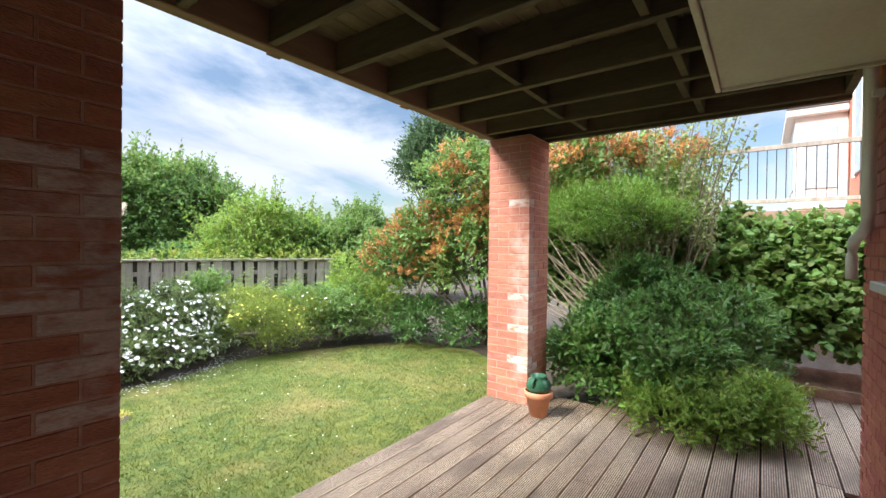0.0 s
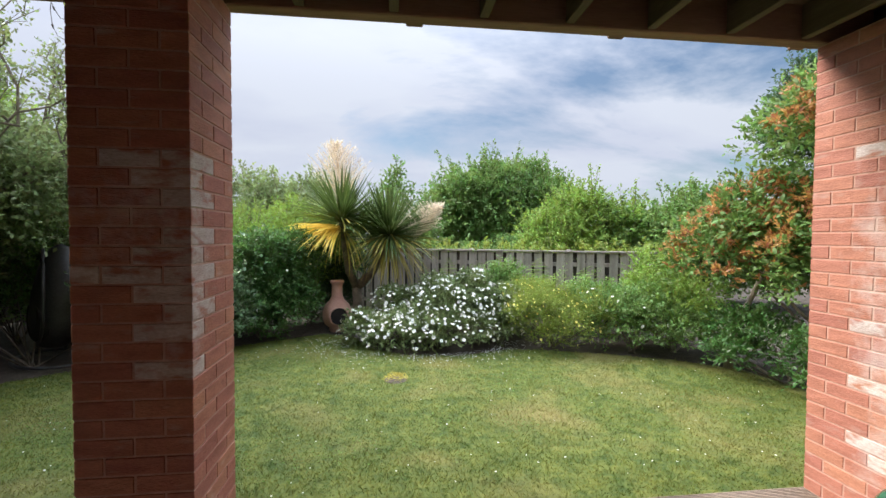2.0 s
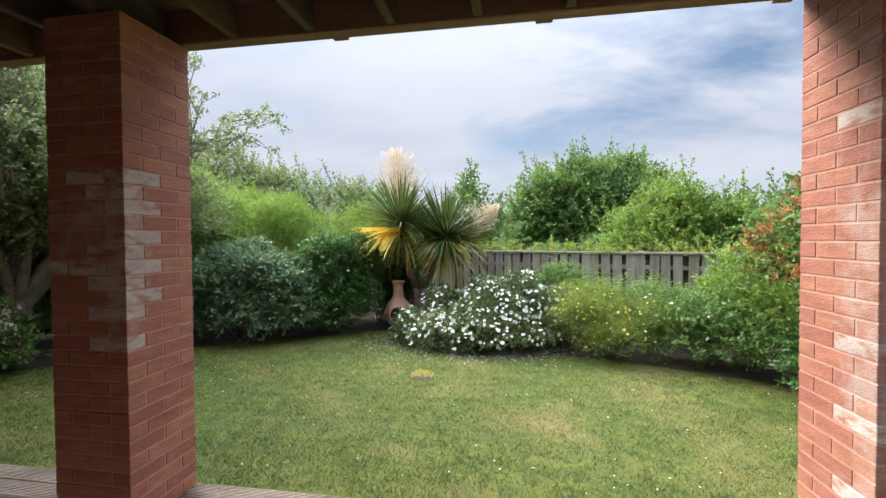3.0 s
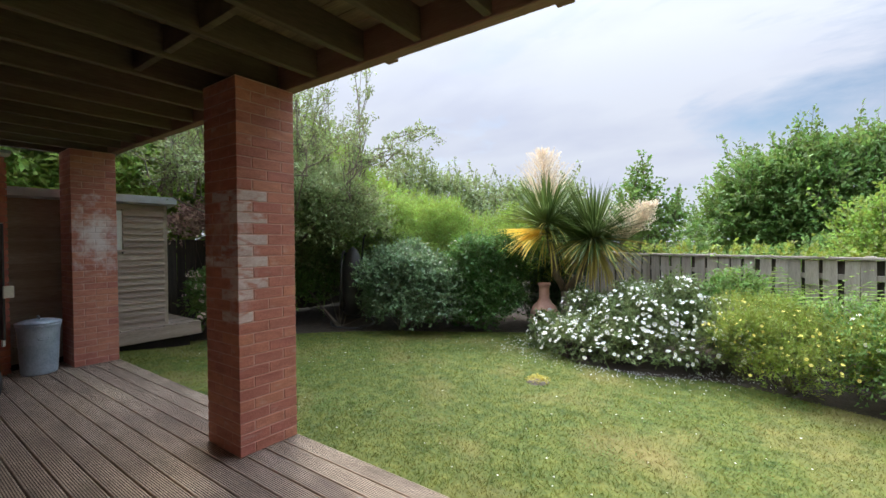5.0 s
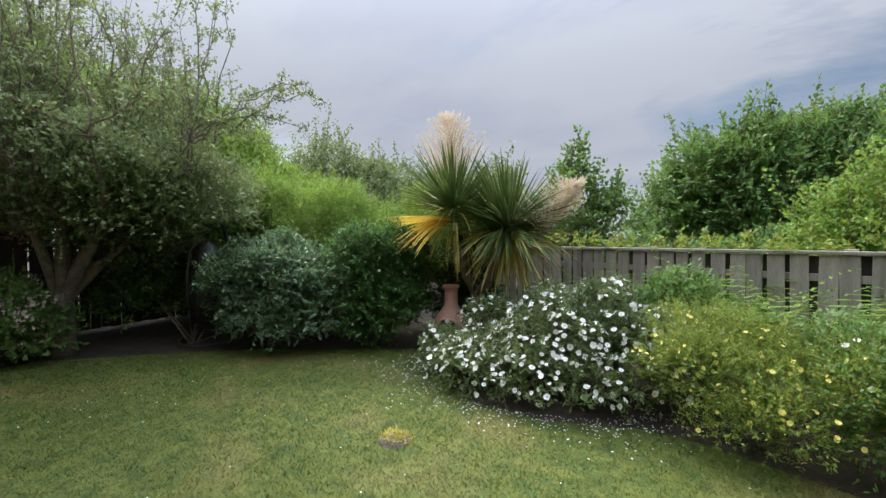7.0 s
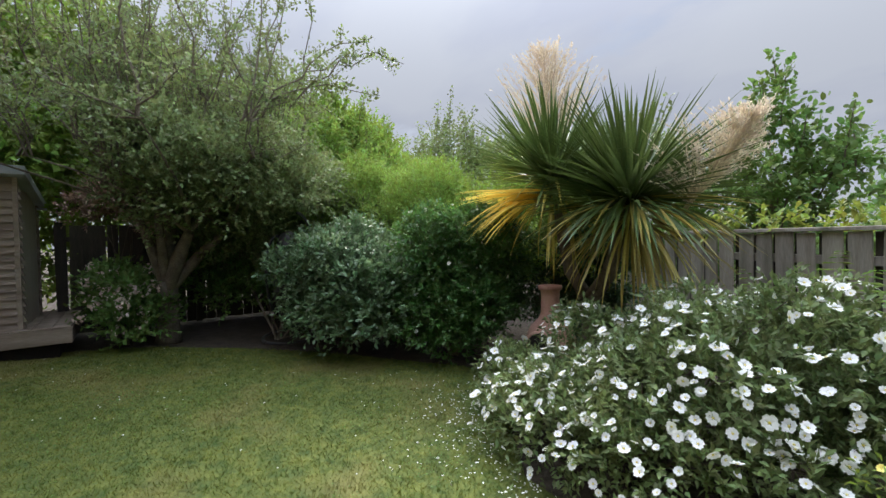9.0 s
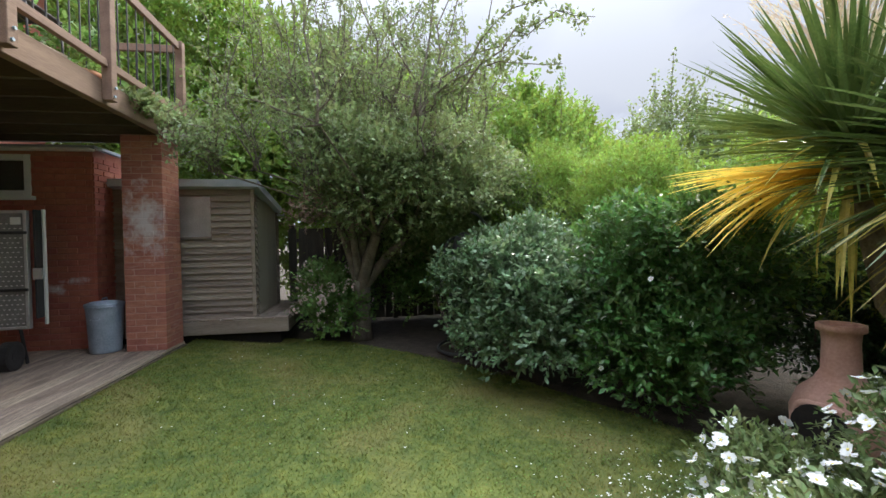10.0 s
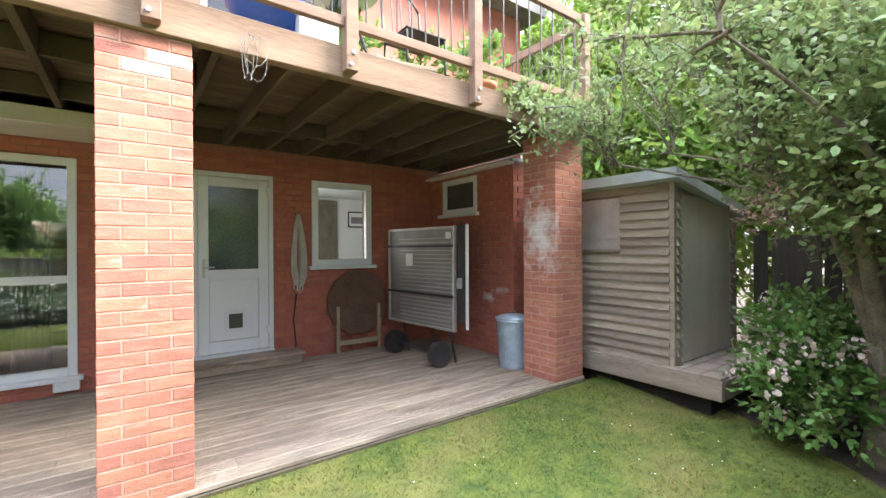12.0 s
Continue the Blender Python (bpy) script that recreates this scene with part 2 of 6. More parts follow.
M["felt"] = surface("roof_felt", (0.35, 0.385, 0.41), (0.49, 0.53, 0.555), 5, 120, 0.85, 0.4)
M["soil"] = surface("soil", (0.035, 0.026, 0.018), (0.09, 0.07, 0.05), 8, 60, 0.95, 1.0, depth=0.03)
M["terracotta"] = surface("terracotta", (0.50, 0.20, 0.10), (0.66, 0.31, 0.18), 7, 80, 0.75, 0.2)
M["clay"] = surface("chiminea_clay", (0.50, 0.28, 0.21), (0.66, 0.41, 0.32), 5, 70, 0.85, 0.2)
M["glaze"] = surface("green_glaze", (0.02, 0.08, 0.045), (0.05, 0.15, 0.09), 7, 60, 0.15, 0.05)
M["zinc"] = surface("galvanised", (0.30, 0.38, 0.46), (0.47, 0.56, 0.65), 6, 50, 0.5, 0.1, metal=0.35)
M["alu"] = surface("aluminium", (0.50, 0.50, 0.48), (0.68, 0.68, 0.66), 5, 60, 0.42, 0.1, metal=0.6)
M["dull_alu"] = surface("dull_aluminium", (0.22, 0.22, 0.21), (0.34, 0.335, 0.32), 5, 60, 0.55, 0.1, metal=0.4)
M["black"] = surface("black_metal", (0.02, 0.02, 0.02), (0.05, 0.05, 0.05), 6, 60, 0.5, 0.1)
# Near black: soot in the firebox, painted shade under deck and platform.
M["void"] = surface("soot_and_shade", (0.008, 0.006, 0.005), (0.02, 0.015, 0.012), 6, 60, 0.9, 0.1)
M["white"] = surface("white_paint", (0.74, 0.73, 0.70), (0.82, 0.81, 0.79), 3, 40, 0.6, 0.05)
M["plaster"] = surface("room_plaster", (0.66, 0.66, 0.64), (0.74, 0.74, 0.72), 3, 40, 0.8, 0.05)
M["curtain"] = surface("curtain_cloth", (0.62, 0.62, 0.60), (0.74, 0.73, 0.70), 6, 60, 0.9, 0.1)
M["blue"] = surface("blue_plastic", (0.02, 0.09, 0.45), (0.03, 0.13, 0.55), 3, 40, 0.35, 0.05)
M["darkwood"] = surface("dark_wood", (0.10, 0.055, 0.035), (0.18, 0.10, 0.065), 5, 50, 0.7, 0.2)
M["palewood"] = surface("pale_wood", (0.34, 0.26, 0.17), (0.48, 0.38, 0.27), 5, 50, 0.75, 0.2)
M["wire"] = surface("pale_wire", (0.14, 0.14, 0.13), (0.24, 0.24, 0.22), 9, 60, 0.6, 0.1)
M["rope"] = surface("hose", (0.50, 0.50, 0.42), (0.68, 0.68, 0.60), 9, 60, 0.6, 0.1)
M["slate"] = surface("slate_roof", (0.16, 0.15, 0.15), (0.26, 0.25, 0.25), 6, 60, 0.7, 0.4)
M["bark"] = surface("bark", (0.10, 0.085, 0.06), (0.24, 0.20, 0.15), 10, 60, 0.9, 0.8, depth=0.02)
M["palebark"] = surface("pale_bark", (0.30, 0.26, 0.20), (0.46, 0.41, 0.33), 10, 60, 0.85, 0.6, depth=0.01)
M["glass"] = glass("window_glass")
M["clear_glass"] = glass("clear_window_glass", clear=0.9, ior=1.5)
M["frosted"] = surface("frosted_glass", (0.06, 0.08, 0.07), (0.15, 0.18, 0.16), 2.2, 60, 0.09, 0.05)
M["darkglass"] = surface("dark_glass", (0.06, 0.06, 0.06), (0.09, 0.09, 0.09), 2.2, 60, 0.06, 0.0)


def leafmat(name, low, high, rough=0.58, island=0.32, through=0.38):
    return surface(name, low, high, 3.0, 30, rough, 0.0, island=island, through=through)


M["petal"] = surface("white_petal", (0.80, 0.80, 0.76), (0.90, 0.90, 0.86), 9, 60, 0.6, 0.0, through=0.2)
M["yellow"] = surface("yellow_petal", (0.80, 0.69, 0.12), (0.90, 0.82, 0.26), 9, 60, 0.6, 0.0, through=0.2)
M["pink"] = surface("pink_petal", (0.70, 0.48, 0.46), (0.86, 0.72, 0.69), 9, 60, 0.6, 0.0, island=0.12, through=0.2)
M["plume"] = surface("cream_plume", (0.66, 0.58, 0.44), (0.81, 0.74, 0.60), 9, 60, 0.8, 0.0, island=0.15, through=0.3)
M["leaf_mid"] = leafmat("leaf_mid", (0.078, 0.165, 0.034), (0.185, 0.30, 0.08))
M["leaf_bright"] = leafmat("leaf_bright", (0.12, 0.22, 0.033), (0.25, 0.375, 0.075), through=0.4)
M["leaf_dark"] = leafmat("leaf_dark", (0.042, 0.115, 0.025), (0.10, 0.205, 0.052), 0.42)
M["leaf_deep"] = leafmat("leaf_deep", (0.035, 0.075, 0.03), (0.075, 0.14, 0.055))
M["leaf_clover"] = leafmat("leaf_clover", (0.06, 0.12, 0.02), (0.14, 0.215, 0.04))
M["leaf_lobed"] = leafmat("leaf_lobed", (0.06, 0.15, 0.03), (0.145, 0.275, 0.07), 0.45)
M["leaf_feather"] = leafmat("leaf_feather", (0.075, 0.17, 0.02), (0.17, 0.30, 0.045))
M["leaf_blue"] = leafmat("leaf_blue", (0.075, 0.145, 0.06), (0.17, 0.26, 0.13), 0.35)
M["leaf_dusky"] = leafmat("leaf_dusky", (0.26, 0.17, 0.11), (0.48, 0.35, 0.27), 0.5)
M["leaf_cistus"] = leafmat("leaf_cistus", (0.09, 0.14, 0.045), (0.22, 0.28, 0.105), 0.55)
M["leaf_yellow"] = leafmat("leaf_yellow", (0.13, 0.20, 0.028), (0.26, 0.33, 0.060), 0.5)
M["leaf_grey"] = leafmat("leaf_grey", (0.12, 0.175, 0.065), (0.26, 0.33, 0.135), 0.5)
M["leaf_red"] = leafmat("leaf_red", (0.37, 0.18, 0.055), (0.50, 0.29, 0.10), 0.45, through=0.35)
M["blade"] = surface("grass_blade", (0.056, 0.104, 0.011), (0.185, 0.200, 0.033), 7.0, 30, 0.7, 0.0, island=0.25, through=0.25, stain=(0.25, 0.215, 0.065), stain_at=(0.50, 0.78), stain_scale=1.0)
M["palm_green"] = surface("palm_leaf", (0.065, 0.125, 0.032), (0.145, 0.215, 0.06), 5, 60, 0.38, 0.0, vary=0.25, through=0.2)
M["palm_olive"] = surface("palm_old_leaf", (0.36, 0.32, 0.055), (0.56, 0.49, 0.12), 5, 60, 0.45, 0.0, vary=0.25, through=0.2)
M["palm_yellow"] = surface("palm_dead_leaf", (0.76, 0.60, 0.08), (0.88, 0.74, 0.17), 5, 60, 0.5, 0.0, vary=0.18, through=0.3)


def lawn_material():
    m = surface("lawn_turf", (0.045, 0.082, 0.012), (0.15, 0.17, 0.030), 7.0, 30, 0.9, 0.8, stain=(0.22, 0.185, 0.06), stain_at=(0.50, 0.78), stain_scale=1.0, depth=0.02)
    return m


M["turf"] = lawn_material()


# ---- building helpers ----
def mesh_of(name, bm, material, smooth=False):
    me = bpy.data.meshes.new(name)
    bm.to_mesh(me)
    bm.free()
    me.materials.append(material)
    if smooth:
        me.polygons.foreach_set("use_smooth", [True] * len(me.polygons))
    return me


def part(name, bm, material=None, parent=None, label="", smooth=False, at=None):
    ob = new(name, mesh_of(name, bm, material, smooth) if not isinstance(bm, bpy.types.Mesh) else bm)
    ob.parent = parent
    if at is not None:
        ob.location = at
    return tagged(ob, label)


def thing(name, at, label, category, group="", turn=0.0):
    ob = new(name)
    ob.location = at
    ob.rotation_euler = (0, 0, radians(turn))
    ob.empty_display_size = 0.1
    return tagged(ob, label, category, group)


def structure(name, bm, material, smooth=False, kind="structure"):
    return tagged(part(name, bm, material, smooth=smooth), kind=kind)


def box(x0, x1, y0, y1, z0, z1, bevel=0.0, bm=None):
    bm = bm or bmesh.new()
    c = bmesh.ops.create_cube(bm, size=1.0)["verts"]
    for v in c:
        v.co = Vector(((x0 + x1) / 2 + v.co.x * (x1 - x0), (y0 + y1) / 2 + v.co.y * (y1 - y0), (z0 + z1) / 2 + v.co.z * (z1 - z0)))
    if bevel:
        edges = list({e for v in c for e in v.link_edges})
        bmesh.ops.bevel(bm, geom=edges, offset=bevel, segments=1, affect="EDGES")
    return bm


def lathe(profile, steps=28):
    """A turned body from (radius, z) pairs."""
    bm = bmesh.new()
    rings = []
    for r, z in profile:
        rings.append([bm.verts.new((r * math.cos(2 * math.pi * i / steps), r * math.sin(2 * math.pi * i / steps), z)) for i in range(steps)])
    for a, b in zip(rings, rings[1:]):
        for i in range(steps):
            bm.faces.new((a[i], a[(i + 1) % steps], b[(i + 1) % steps], b[i]))
    if profile[0][0] > 0.004:
        bm.faces.new(rings[0][::-1])
    if profile[-1][0] > 0.004:
        bm.faces.new(rings[-1])
    return bm


def tube(points, radii, sides=7, bm=None, caps=True):
    """A tapered tube along points."""
    bm = bm or bmesh.new()
    pts = [Vector(p) for p in points]
    if not hasattr(radii, "__len__"):
        radii = [radii] * len(pts)
    rings = []
    for i, p in enumerate(pts):
        d = (pts[min(i + 1, len(pts) - 1)] - pts[max(i - 1, 0)]).normalized()
        a = d.orthogonal().normalized() if abs(d.z) < 0.9 else d.cross(Vector((0, 1, 0))).normalized()
        if abs(d.z) < 0.9:
            a = d.cross(Vector((0, 0, 1))).normalized()
        b = d.cross(a)
        rings.append([bm.verts.new(p + (a * math.cos(2 * math.pi * k / sides) + b * math.sin(2 * math.pi * k / sides)) * radii[i]) for k in range(sides)])
    for a, b in zip(rings, rings[1:]):
        for k in range(sides):
            bm.faces.new((a[k], a[(k + 1) % sides], b[(k + 1) % sides], b[k]))
    if caps:
        bm.faces.new(rings[0][::-1])
        bm.faces.new(rings[-1])
    return bm


def raw_mesh(name, verts, tris, material):
    me = bpy.data.meshes.new(name)
    me.vertices.add(len(verts))
    me.vertices.foreach_set("co", np.asarray(verts, dtype=np.float32).ravel())
    me.loops.add(len(tris) * 3)
    me.loops.foreach_set("vertex_index", np.asarray(tris, dtype=np.int32).ravel())
    me.polygons.add(len(tris))
    me.polygons.foreach_set("loop_start", np.arange(0, len(tris) * 3, 3, dtype=np.int32))
    me.update(calc_edges=True)
    me.materials.append(material)
    return me


def unit(v):
    return v / np.maximum(np.linalg.norm(v, axis=-1, keepdims=True), 1e-9)


ROUNDED = ("leaf_grey", "leaf_mid", "leaf_blue")


def leaves(name, P, D, N, length, width, material):
    """A mesh of folded leaves at P along D, facing N."""
    n = len(P)
    S = unit(np.cross(D, N))
    N2 = unit(np.cross(S, D))
    L, W = np.reshape(length, (-1, 1)) * np.ones((n, 1)), np.reshape(width, (-1, 1)) * np.ones((n, 1))
    if material.name in ROUNDED:
        v = np.empty((n, 6, 3))
        v[:, 0] = P
        v[:, 3] = P + D * L - N2 * L * 0.16
        for k, f, w in ((1, 0.26, 0.44), (2, 0.66, 0.46)):
            for kk, side in ((k, 1), (6 - k, -1)):
                v[:, kk] = P + D * L * f + S * W * w * side + N2 * (W * 0.16 - L * 0.05 * k)
        base = np.arange(n)[:, None] * 6
        t = np.concatenate([base + [0, 1, 5], base + [1, 2, 5], base + [2, 4, 5], base + [2, 3, 4]], axis=1).reshape(-1, 3)
        return raw_mesh(name, v.reshape(-1, 3), t, material)
    v = np.empty((n, 4, 3))
    v[:, 0] = P
    v[:, 1] = P + D * L * 0.45 + S * W * 0.5 + N2 * W * 0.16
    v[:, 2] = P + D * L - N2 * L * 0.12
    v[:, 3] = P + D * L * 0.45 - S * W * 0.5 + N2 * W * 0.16
    base = np.arange(n)[:, None] * 4
    t = np.concatenate([base + [0, 1, 2], base + [0, 2, 3]], axis=1).reshape(-1, 3)
    return raw_mesh(name, v.reshape(-1, 3), t, material)


def clump_points(rng, clumps, n, inner=0.5, low=-0.5):
    """Points in lumpy shells of ellipsoids, with outward directions."""
    C = np.array(clumps, dtype=float)
    w = (C[:, 3] * C[:, 4] + C[:, 3] * C[:, 5] + C[:, 4] * C[:, 5])
    k = rng.choice(len(C), n, p=w / w.sum())
    d = unit(rng.normal(size=(n, 3)))
    d[:, 2] = np.where(d[:, 2] < low, -d[:, 2], d[:, 2])
    lump = 1 + 0.10 * np.sin(5 * d[:, 0] + 3 * k) * np.cos(6 * d[:, 1] - k) + 0.08 * np.sin(11 * d[:, 2] + 7 * d[:, 0] + k)
    r = (inner + (1 - inner) * rng.random(n) ** 0.45) * lump
    R = C[k, 3:6]
    P = C[k, :3] + d * r[:, None] * R
    return P, unit(d / R), k


def sprig_leaves(rng, name, clumps, sprigs, per, sprig_len, leaf, width, material, inner=0.5, up=0.35, spread=0.9, low=-0.5, floor=None):
    P, out, k = clump_points(rng, clumps, sprigs, inner, low)
    D = unit(out + rng.normal(size=P.shape) * 0.45 + [0, 0, up])
    Ls = sprig_len * (0.6 + 0.8 * rng.random(sprigs))
    t = (np.arange(per) + 0.6) / per
    Q = P[:, None] + D[:, None] * (t[None, :, None] * Ls[:, None, None])
    Q[..., 2] -= (t[None] ** 2) * Ls[:, None] * 0.15
    side = unit(rng.normal(size=Q.shape))
    LD = unit(D[:, None] + side * spread + [0, 0, 0.1])
    N = unit(out[:, None] * 0.5 + [0, 0, 0.8] + rng.normal(size=Q.shape) * 0.45)
    Q, LD, N = Q.reshape(-1, 3), LD.reshape(-1, 3), N.reshape(-1, 3)
    if floor is not None:
        keep = Q[:, 2] > floor
        Q, LD, N = Q[keep], LD[keep], N[keep]
    sz = 0.7 + 0.6 * rng.random(len(Q))
    return leaves(name, Q, LD, N, leaf * sz, width * sz, material), P


def stems_mesh(rng, root, targets, r0, material, name="stems", sides=5, sag=0.1):
    bm = bmesh.new()
    for tx in targets:
        a, b = Vector(root) + Vector((rng.normal() * r0 * 2, rng.normal() * r0 * 2, 0)), Vector(tx)
        mid = a.lerp(b, 0.5) + Vector((rng.normal() * sag, rng.normal() * sag, abs(rng.normal()) * sag))
        tube([a, a.lerp(mid, 0.5), mid, b.lerp(mid, 0.5), b], [r0, r0 * 0.85, r0 * 0.6, r0 * 0.42, r0 * 0.2], sides, bm, caps=False)
    return mesh_of(name, bm, material, True)


def roughen(clumps, seed, k=4, size=0.42):
    """The clumps with smaller lumps set on their upper sides, for an uneven outline."""
    r = np.random.default_rng(seed + 900)
    out = [tuple(c) for c in clumps]
    for c in clumps:
        for i in range(k):
            d = unit(r.normal(size=3) + [0, 0, 0.3])
            f = size * (0.7 + 0.6 * r.random())
            out.append((c[0] + d[0] * c[3] * 0.92, c[1] + d[1] * c[4] * 0.92, max(c[2] + d[2] * c[5] * 0.92, 0.15), c[3] * f, c[4] * f, c[5] * f))
    return out


def shrub(name, at, clumps, label, category, leaf_material, sprigs, per=7, sprig_len=0.16, leaf=0.05, width=0.025,
          seed=1, inner=0.5, up=0.35, stems=10, stem_r=0.012, bark="bark", low=-0.4, group="", spread=0.9, lumps=True):
    """Clumps are in coordinates relative to the base."""
    rng = np.random.default_rng(seed)
    ob = thing(name, at, label, category, group)
    if lumps:
        clumps = roughen(clumps, seed)
    me, pts = sprig_leaves(rng, "foliage", clumps, sprigs, per, sprig_len, leaf, width, M[leaf_material], inner, up, spread, low, floor=0.01)
    tagged(part("foliage", me, None, ob), kind="")
    picks = pts[rng.choice(len(pts), min(stems, len(pts)), replace=False)]
    picks[:, 2] = np.maximum(picks[:, 2], 0.1)
    tagged(part("stem", stems_mesh(rng, (0, 0, -0.02), picks, stem_r, M[bark]), None, ob), kind="stuff")
    return ob


def flower_mesh(name, petals, radius, material_petal, material_eye):
    bm = bmesh.new()
    for i in range(petals):
        a = 2 * math.pi * i / petals
        d, s = Vector((math.cos(a), math.sin(a), 0)), Vector((-math.sin(a), math.cos(a), 0))
        w = radius * 0.62
        lift = Vector((0, 0, radius * (0.14 + 0.10 * (i % 2))))
        vs = [bm.verts.new(d * radius * 0.10), bm.verts.new(d * radius * 0.55 + s * w * 0.80 + lift), bm.verts.new(d * radius * 0.95 + s * w * 0.55 + lift * 1.5),
              bm.verts.new(d * radius * (0.94 - 0.06 * (i % 3)) + lift), bm.verts.new(d * radius - s * w * 0.5 + lift * 1.3), bm.verts.new(d * radius * 0.58 - s * w * 0.80 + lift)]
        bm.faces.new(vs)
    n = len(bm.faces)
    eye = bmesh.ops.create_icosphere(bm, subdivisions=1, radius=radius * 0.2)["verts"]
    for v in eye:
        v.co.z = v.co.z * 0.6 + radius * 0.1
    me = mesh_of(name, bm, material_petal)
    me.materials.append(material_eye)
    for p in me.polygons[n:]:
        p.material_index = 1
    return me


def aim(at, normal, spin=0.0):
    q = Vector(normal).to_track_quat("Z", "Y").to_matrix().to_4x4()
    return Matrix.Translation(at) @ q @ pose(0, 0, 0, 0, 0, spin)


def scatter_parts(rng, me, name, parent, P, N, s0=0.8, s1=1.2, jitter=0.4):
    for p, n in zip(P, N):
        ob = new(name, me)
        ob.parent = parent
        nn = unit(n + rng.normal(size=3) * jitter)
        ob.matrix_basis = aim(p, nn, rng.random() * 360) @ Matrix.Scale(s0 + (s1 - s0) * rng.random(), 4)


# ---- large structure ----
WALL_Y = -2.70
BALC_Z = 2.575      # underside of the balcony joists
AX, BX, CX = -0.44, 3.205, -4.09      # west sides of the three pillars


def inside(poly, x, y):
    c = np.zeros(len(x), dtype=bool)
    for (x0, y0), (x1, y1) in zip(poly, poly[1:] + poly[:1]):
        hit = ((y0 > y) != (y1 > y)) & (x < (x1 - x0) * (y - y0) / ((y1 - y0) or 1e-9) + x0)
        c ^= hit
    return c


def lawn_z(x, y):
    """The lawn rises to the deck and rolls gently."""
    t = np.clip(1 - np.asarray(y) / 1.4, 0, 1)
    return GROUND + 0.10 * t * t * (3 - 2 * t) + 0.012 * np.sin(1.9 * np.asarray(x) + 0.7) * np.sin(2.3 * np.asarray(y))


def ground_sheet():
    bm = bmesh.new()
    bmesh.ops.create_grid(bm, x_segments=2, y_segments=2, size=400)
    for v in bm.verts:
        v.co.z = GROUND - 0.012
    structure("ground", bm, M["soil"])
    rng = np.random.default_rng(5)
    # the lawn: a gently uneven sheet with a rounded outline
    outline = [(-4.9, 0.02), (-4.6, 1.3), (-4.15, 2.1), (-3.4, 2.9), (-2.2, 3.85), (-1.2, 4.4), (-0.35, 4.95), (0.15, 4.75), (0.45, 3.95), (0.95, 3.55),
               (1.7, 3.5), (2.45, 3.75), (2.9, 3.65), (3.6, 3.35), (4.45, 3.0), (5.05, 2.5), (5.2, 1.5), (4.7, 0.7), (4.3, 0.0), (3.6, -0.35), (3.6, -0.65), (3.0, -0.65), (3.0, 0.02)]
    from mathutils import geometry
    pts = [Vector(p) for p in outline]
    n = len(pts)
    gx, gy = np.meshgrid(np.arange(-4.9, 5.2, 0.22), np.arange(-0.6, 5.0, 0.22))
    gx, gy = gx.ravel() + rng.uniform(-0.04, 0.04, gx.size), gy.ravel() + rng.uniform(-0.04, 0.04, gy.size)
    keep = inside(outline, gx, gy)
    pts += [Vector((a, b)) for a, b in zip(gx[keep], gy[keep])]
    vs, _, fs, *_ = geometry.delaunay_2d_cdt(pts, [(i, (i + 1) % n) for i in range(n)], [], 1, 1e-5)
    me = bpy.data.meshes.new("lawn")
    me.from_pydata([(v.x, v.y, float(lawn_z(v.x, v.y))) for v in vs], [], fs)
    me.materials.append(M["turf"])
    me.polygons.foreach_set("use_smooth", [True] * len(me.polygons))
    tagged(new("lawn", me), kind="structure")
    return outline


LAWN = ground_sheet()


def wall_with_holes(name, axis, face, thick, a0, a1, z0, z1, holes, material):
    """A wall along x (axis 'x', at y = face) or along y (axis 'y', at x = face); holes: (a0, a1, z0, z1)."""
    bm = bmesh.new()
    cuts = sorted({a0, a1, *[h[0] for h in holes], *[h[1] for h in holes]})
    for p, q in zip(cuts, cuts[1:]):
        zs = [(z0, z1)]
        for h in holes:
            if h[0] <= p and h[1] >= q:
                zs = [s for lo, hi in zs for s in ((lo, min(hi, h[2])), (max(lo, h[3]), hi)) if s[1] - s[0] > 1e-4]
        for lo, hi in zs:
            if axis == "x":
                box(p, q, min(face, face + thick), max(face, face + thick), lo, hi, bm=bm)
            else:
                box(min(face, face + thick), max(face, face + thick), p, q, lo, hi, bm=bm)
    bmesh.ops.remove_doubles(bm, verts=bm.verts, dist=1e-5)
    return structure(name, bm, material)


DOOR = (-1.58, -0.70, 0.17, 2.29)
WIN2 = (-2.93, -2.07, 1.16, 2.29)
BIGW = (0.28, 1.50, 0.16, 2.29)
VENT = (-2.39, -1.60, 1.88, 2.39)
WIN4 = (1.80, 2.33, 1.36, 1.97)
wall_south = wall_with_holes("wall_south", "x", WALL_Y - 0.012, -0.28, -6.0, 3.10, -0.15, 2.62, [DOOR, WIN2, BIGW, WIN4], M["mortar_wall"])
upper = wall_with_holes("wall_upper", "x", WALL_Y, -0.29, -6.0, 3.10, 2.62, 5.6, [(-2.6, -0.8, 2.95, 5.0)], M["brick_wall"])
structure("wall_house_east", box(2.82, 3.10, -9, WALL_Y - 0.292, -0.15, 5.6), M["brick_wall"])
structure("wall_house_west", box(-6.0, -5.72, -9, WALL_Y - 0.292, -0.15, 5.6), M["brick_wall"])
structure("wall_house_south", box(-6.0, 3.10, -9.3, -9.002, -0.15, 5.6), M["brick_wall"])
structure("roof_house", box(-6.3, 3.4, -9.6, WALL_Y + 0.35, 5.602, 5.78), M["slate"])
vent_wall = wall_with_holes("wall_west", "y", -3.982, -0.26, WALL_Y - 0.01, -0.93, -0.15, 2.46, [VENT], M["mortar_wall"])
structure("wall_store_north", box(-5.2, -4.243, -1.18, -0.93, -0.15, 2.46), M["brick_wall"])
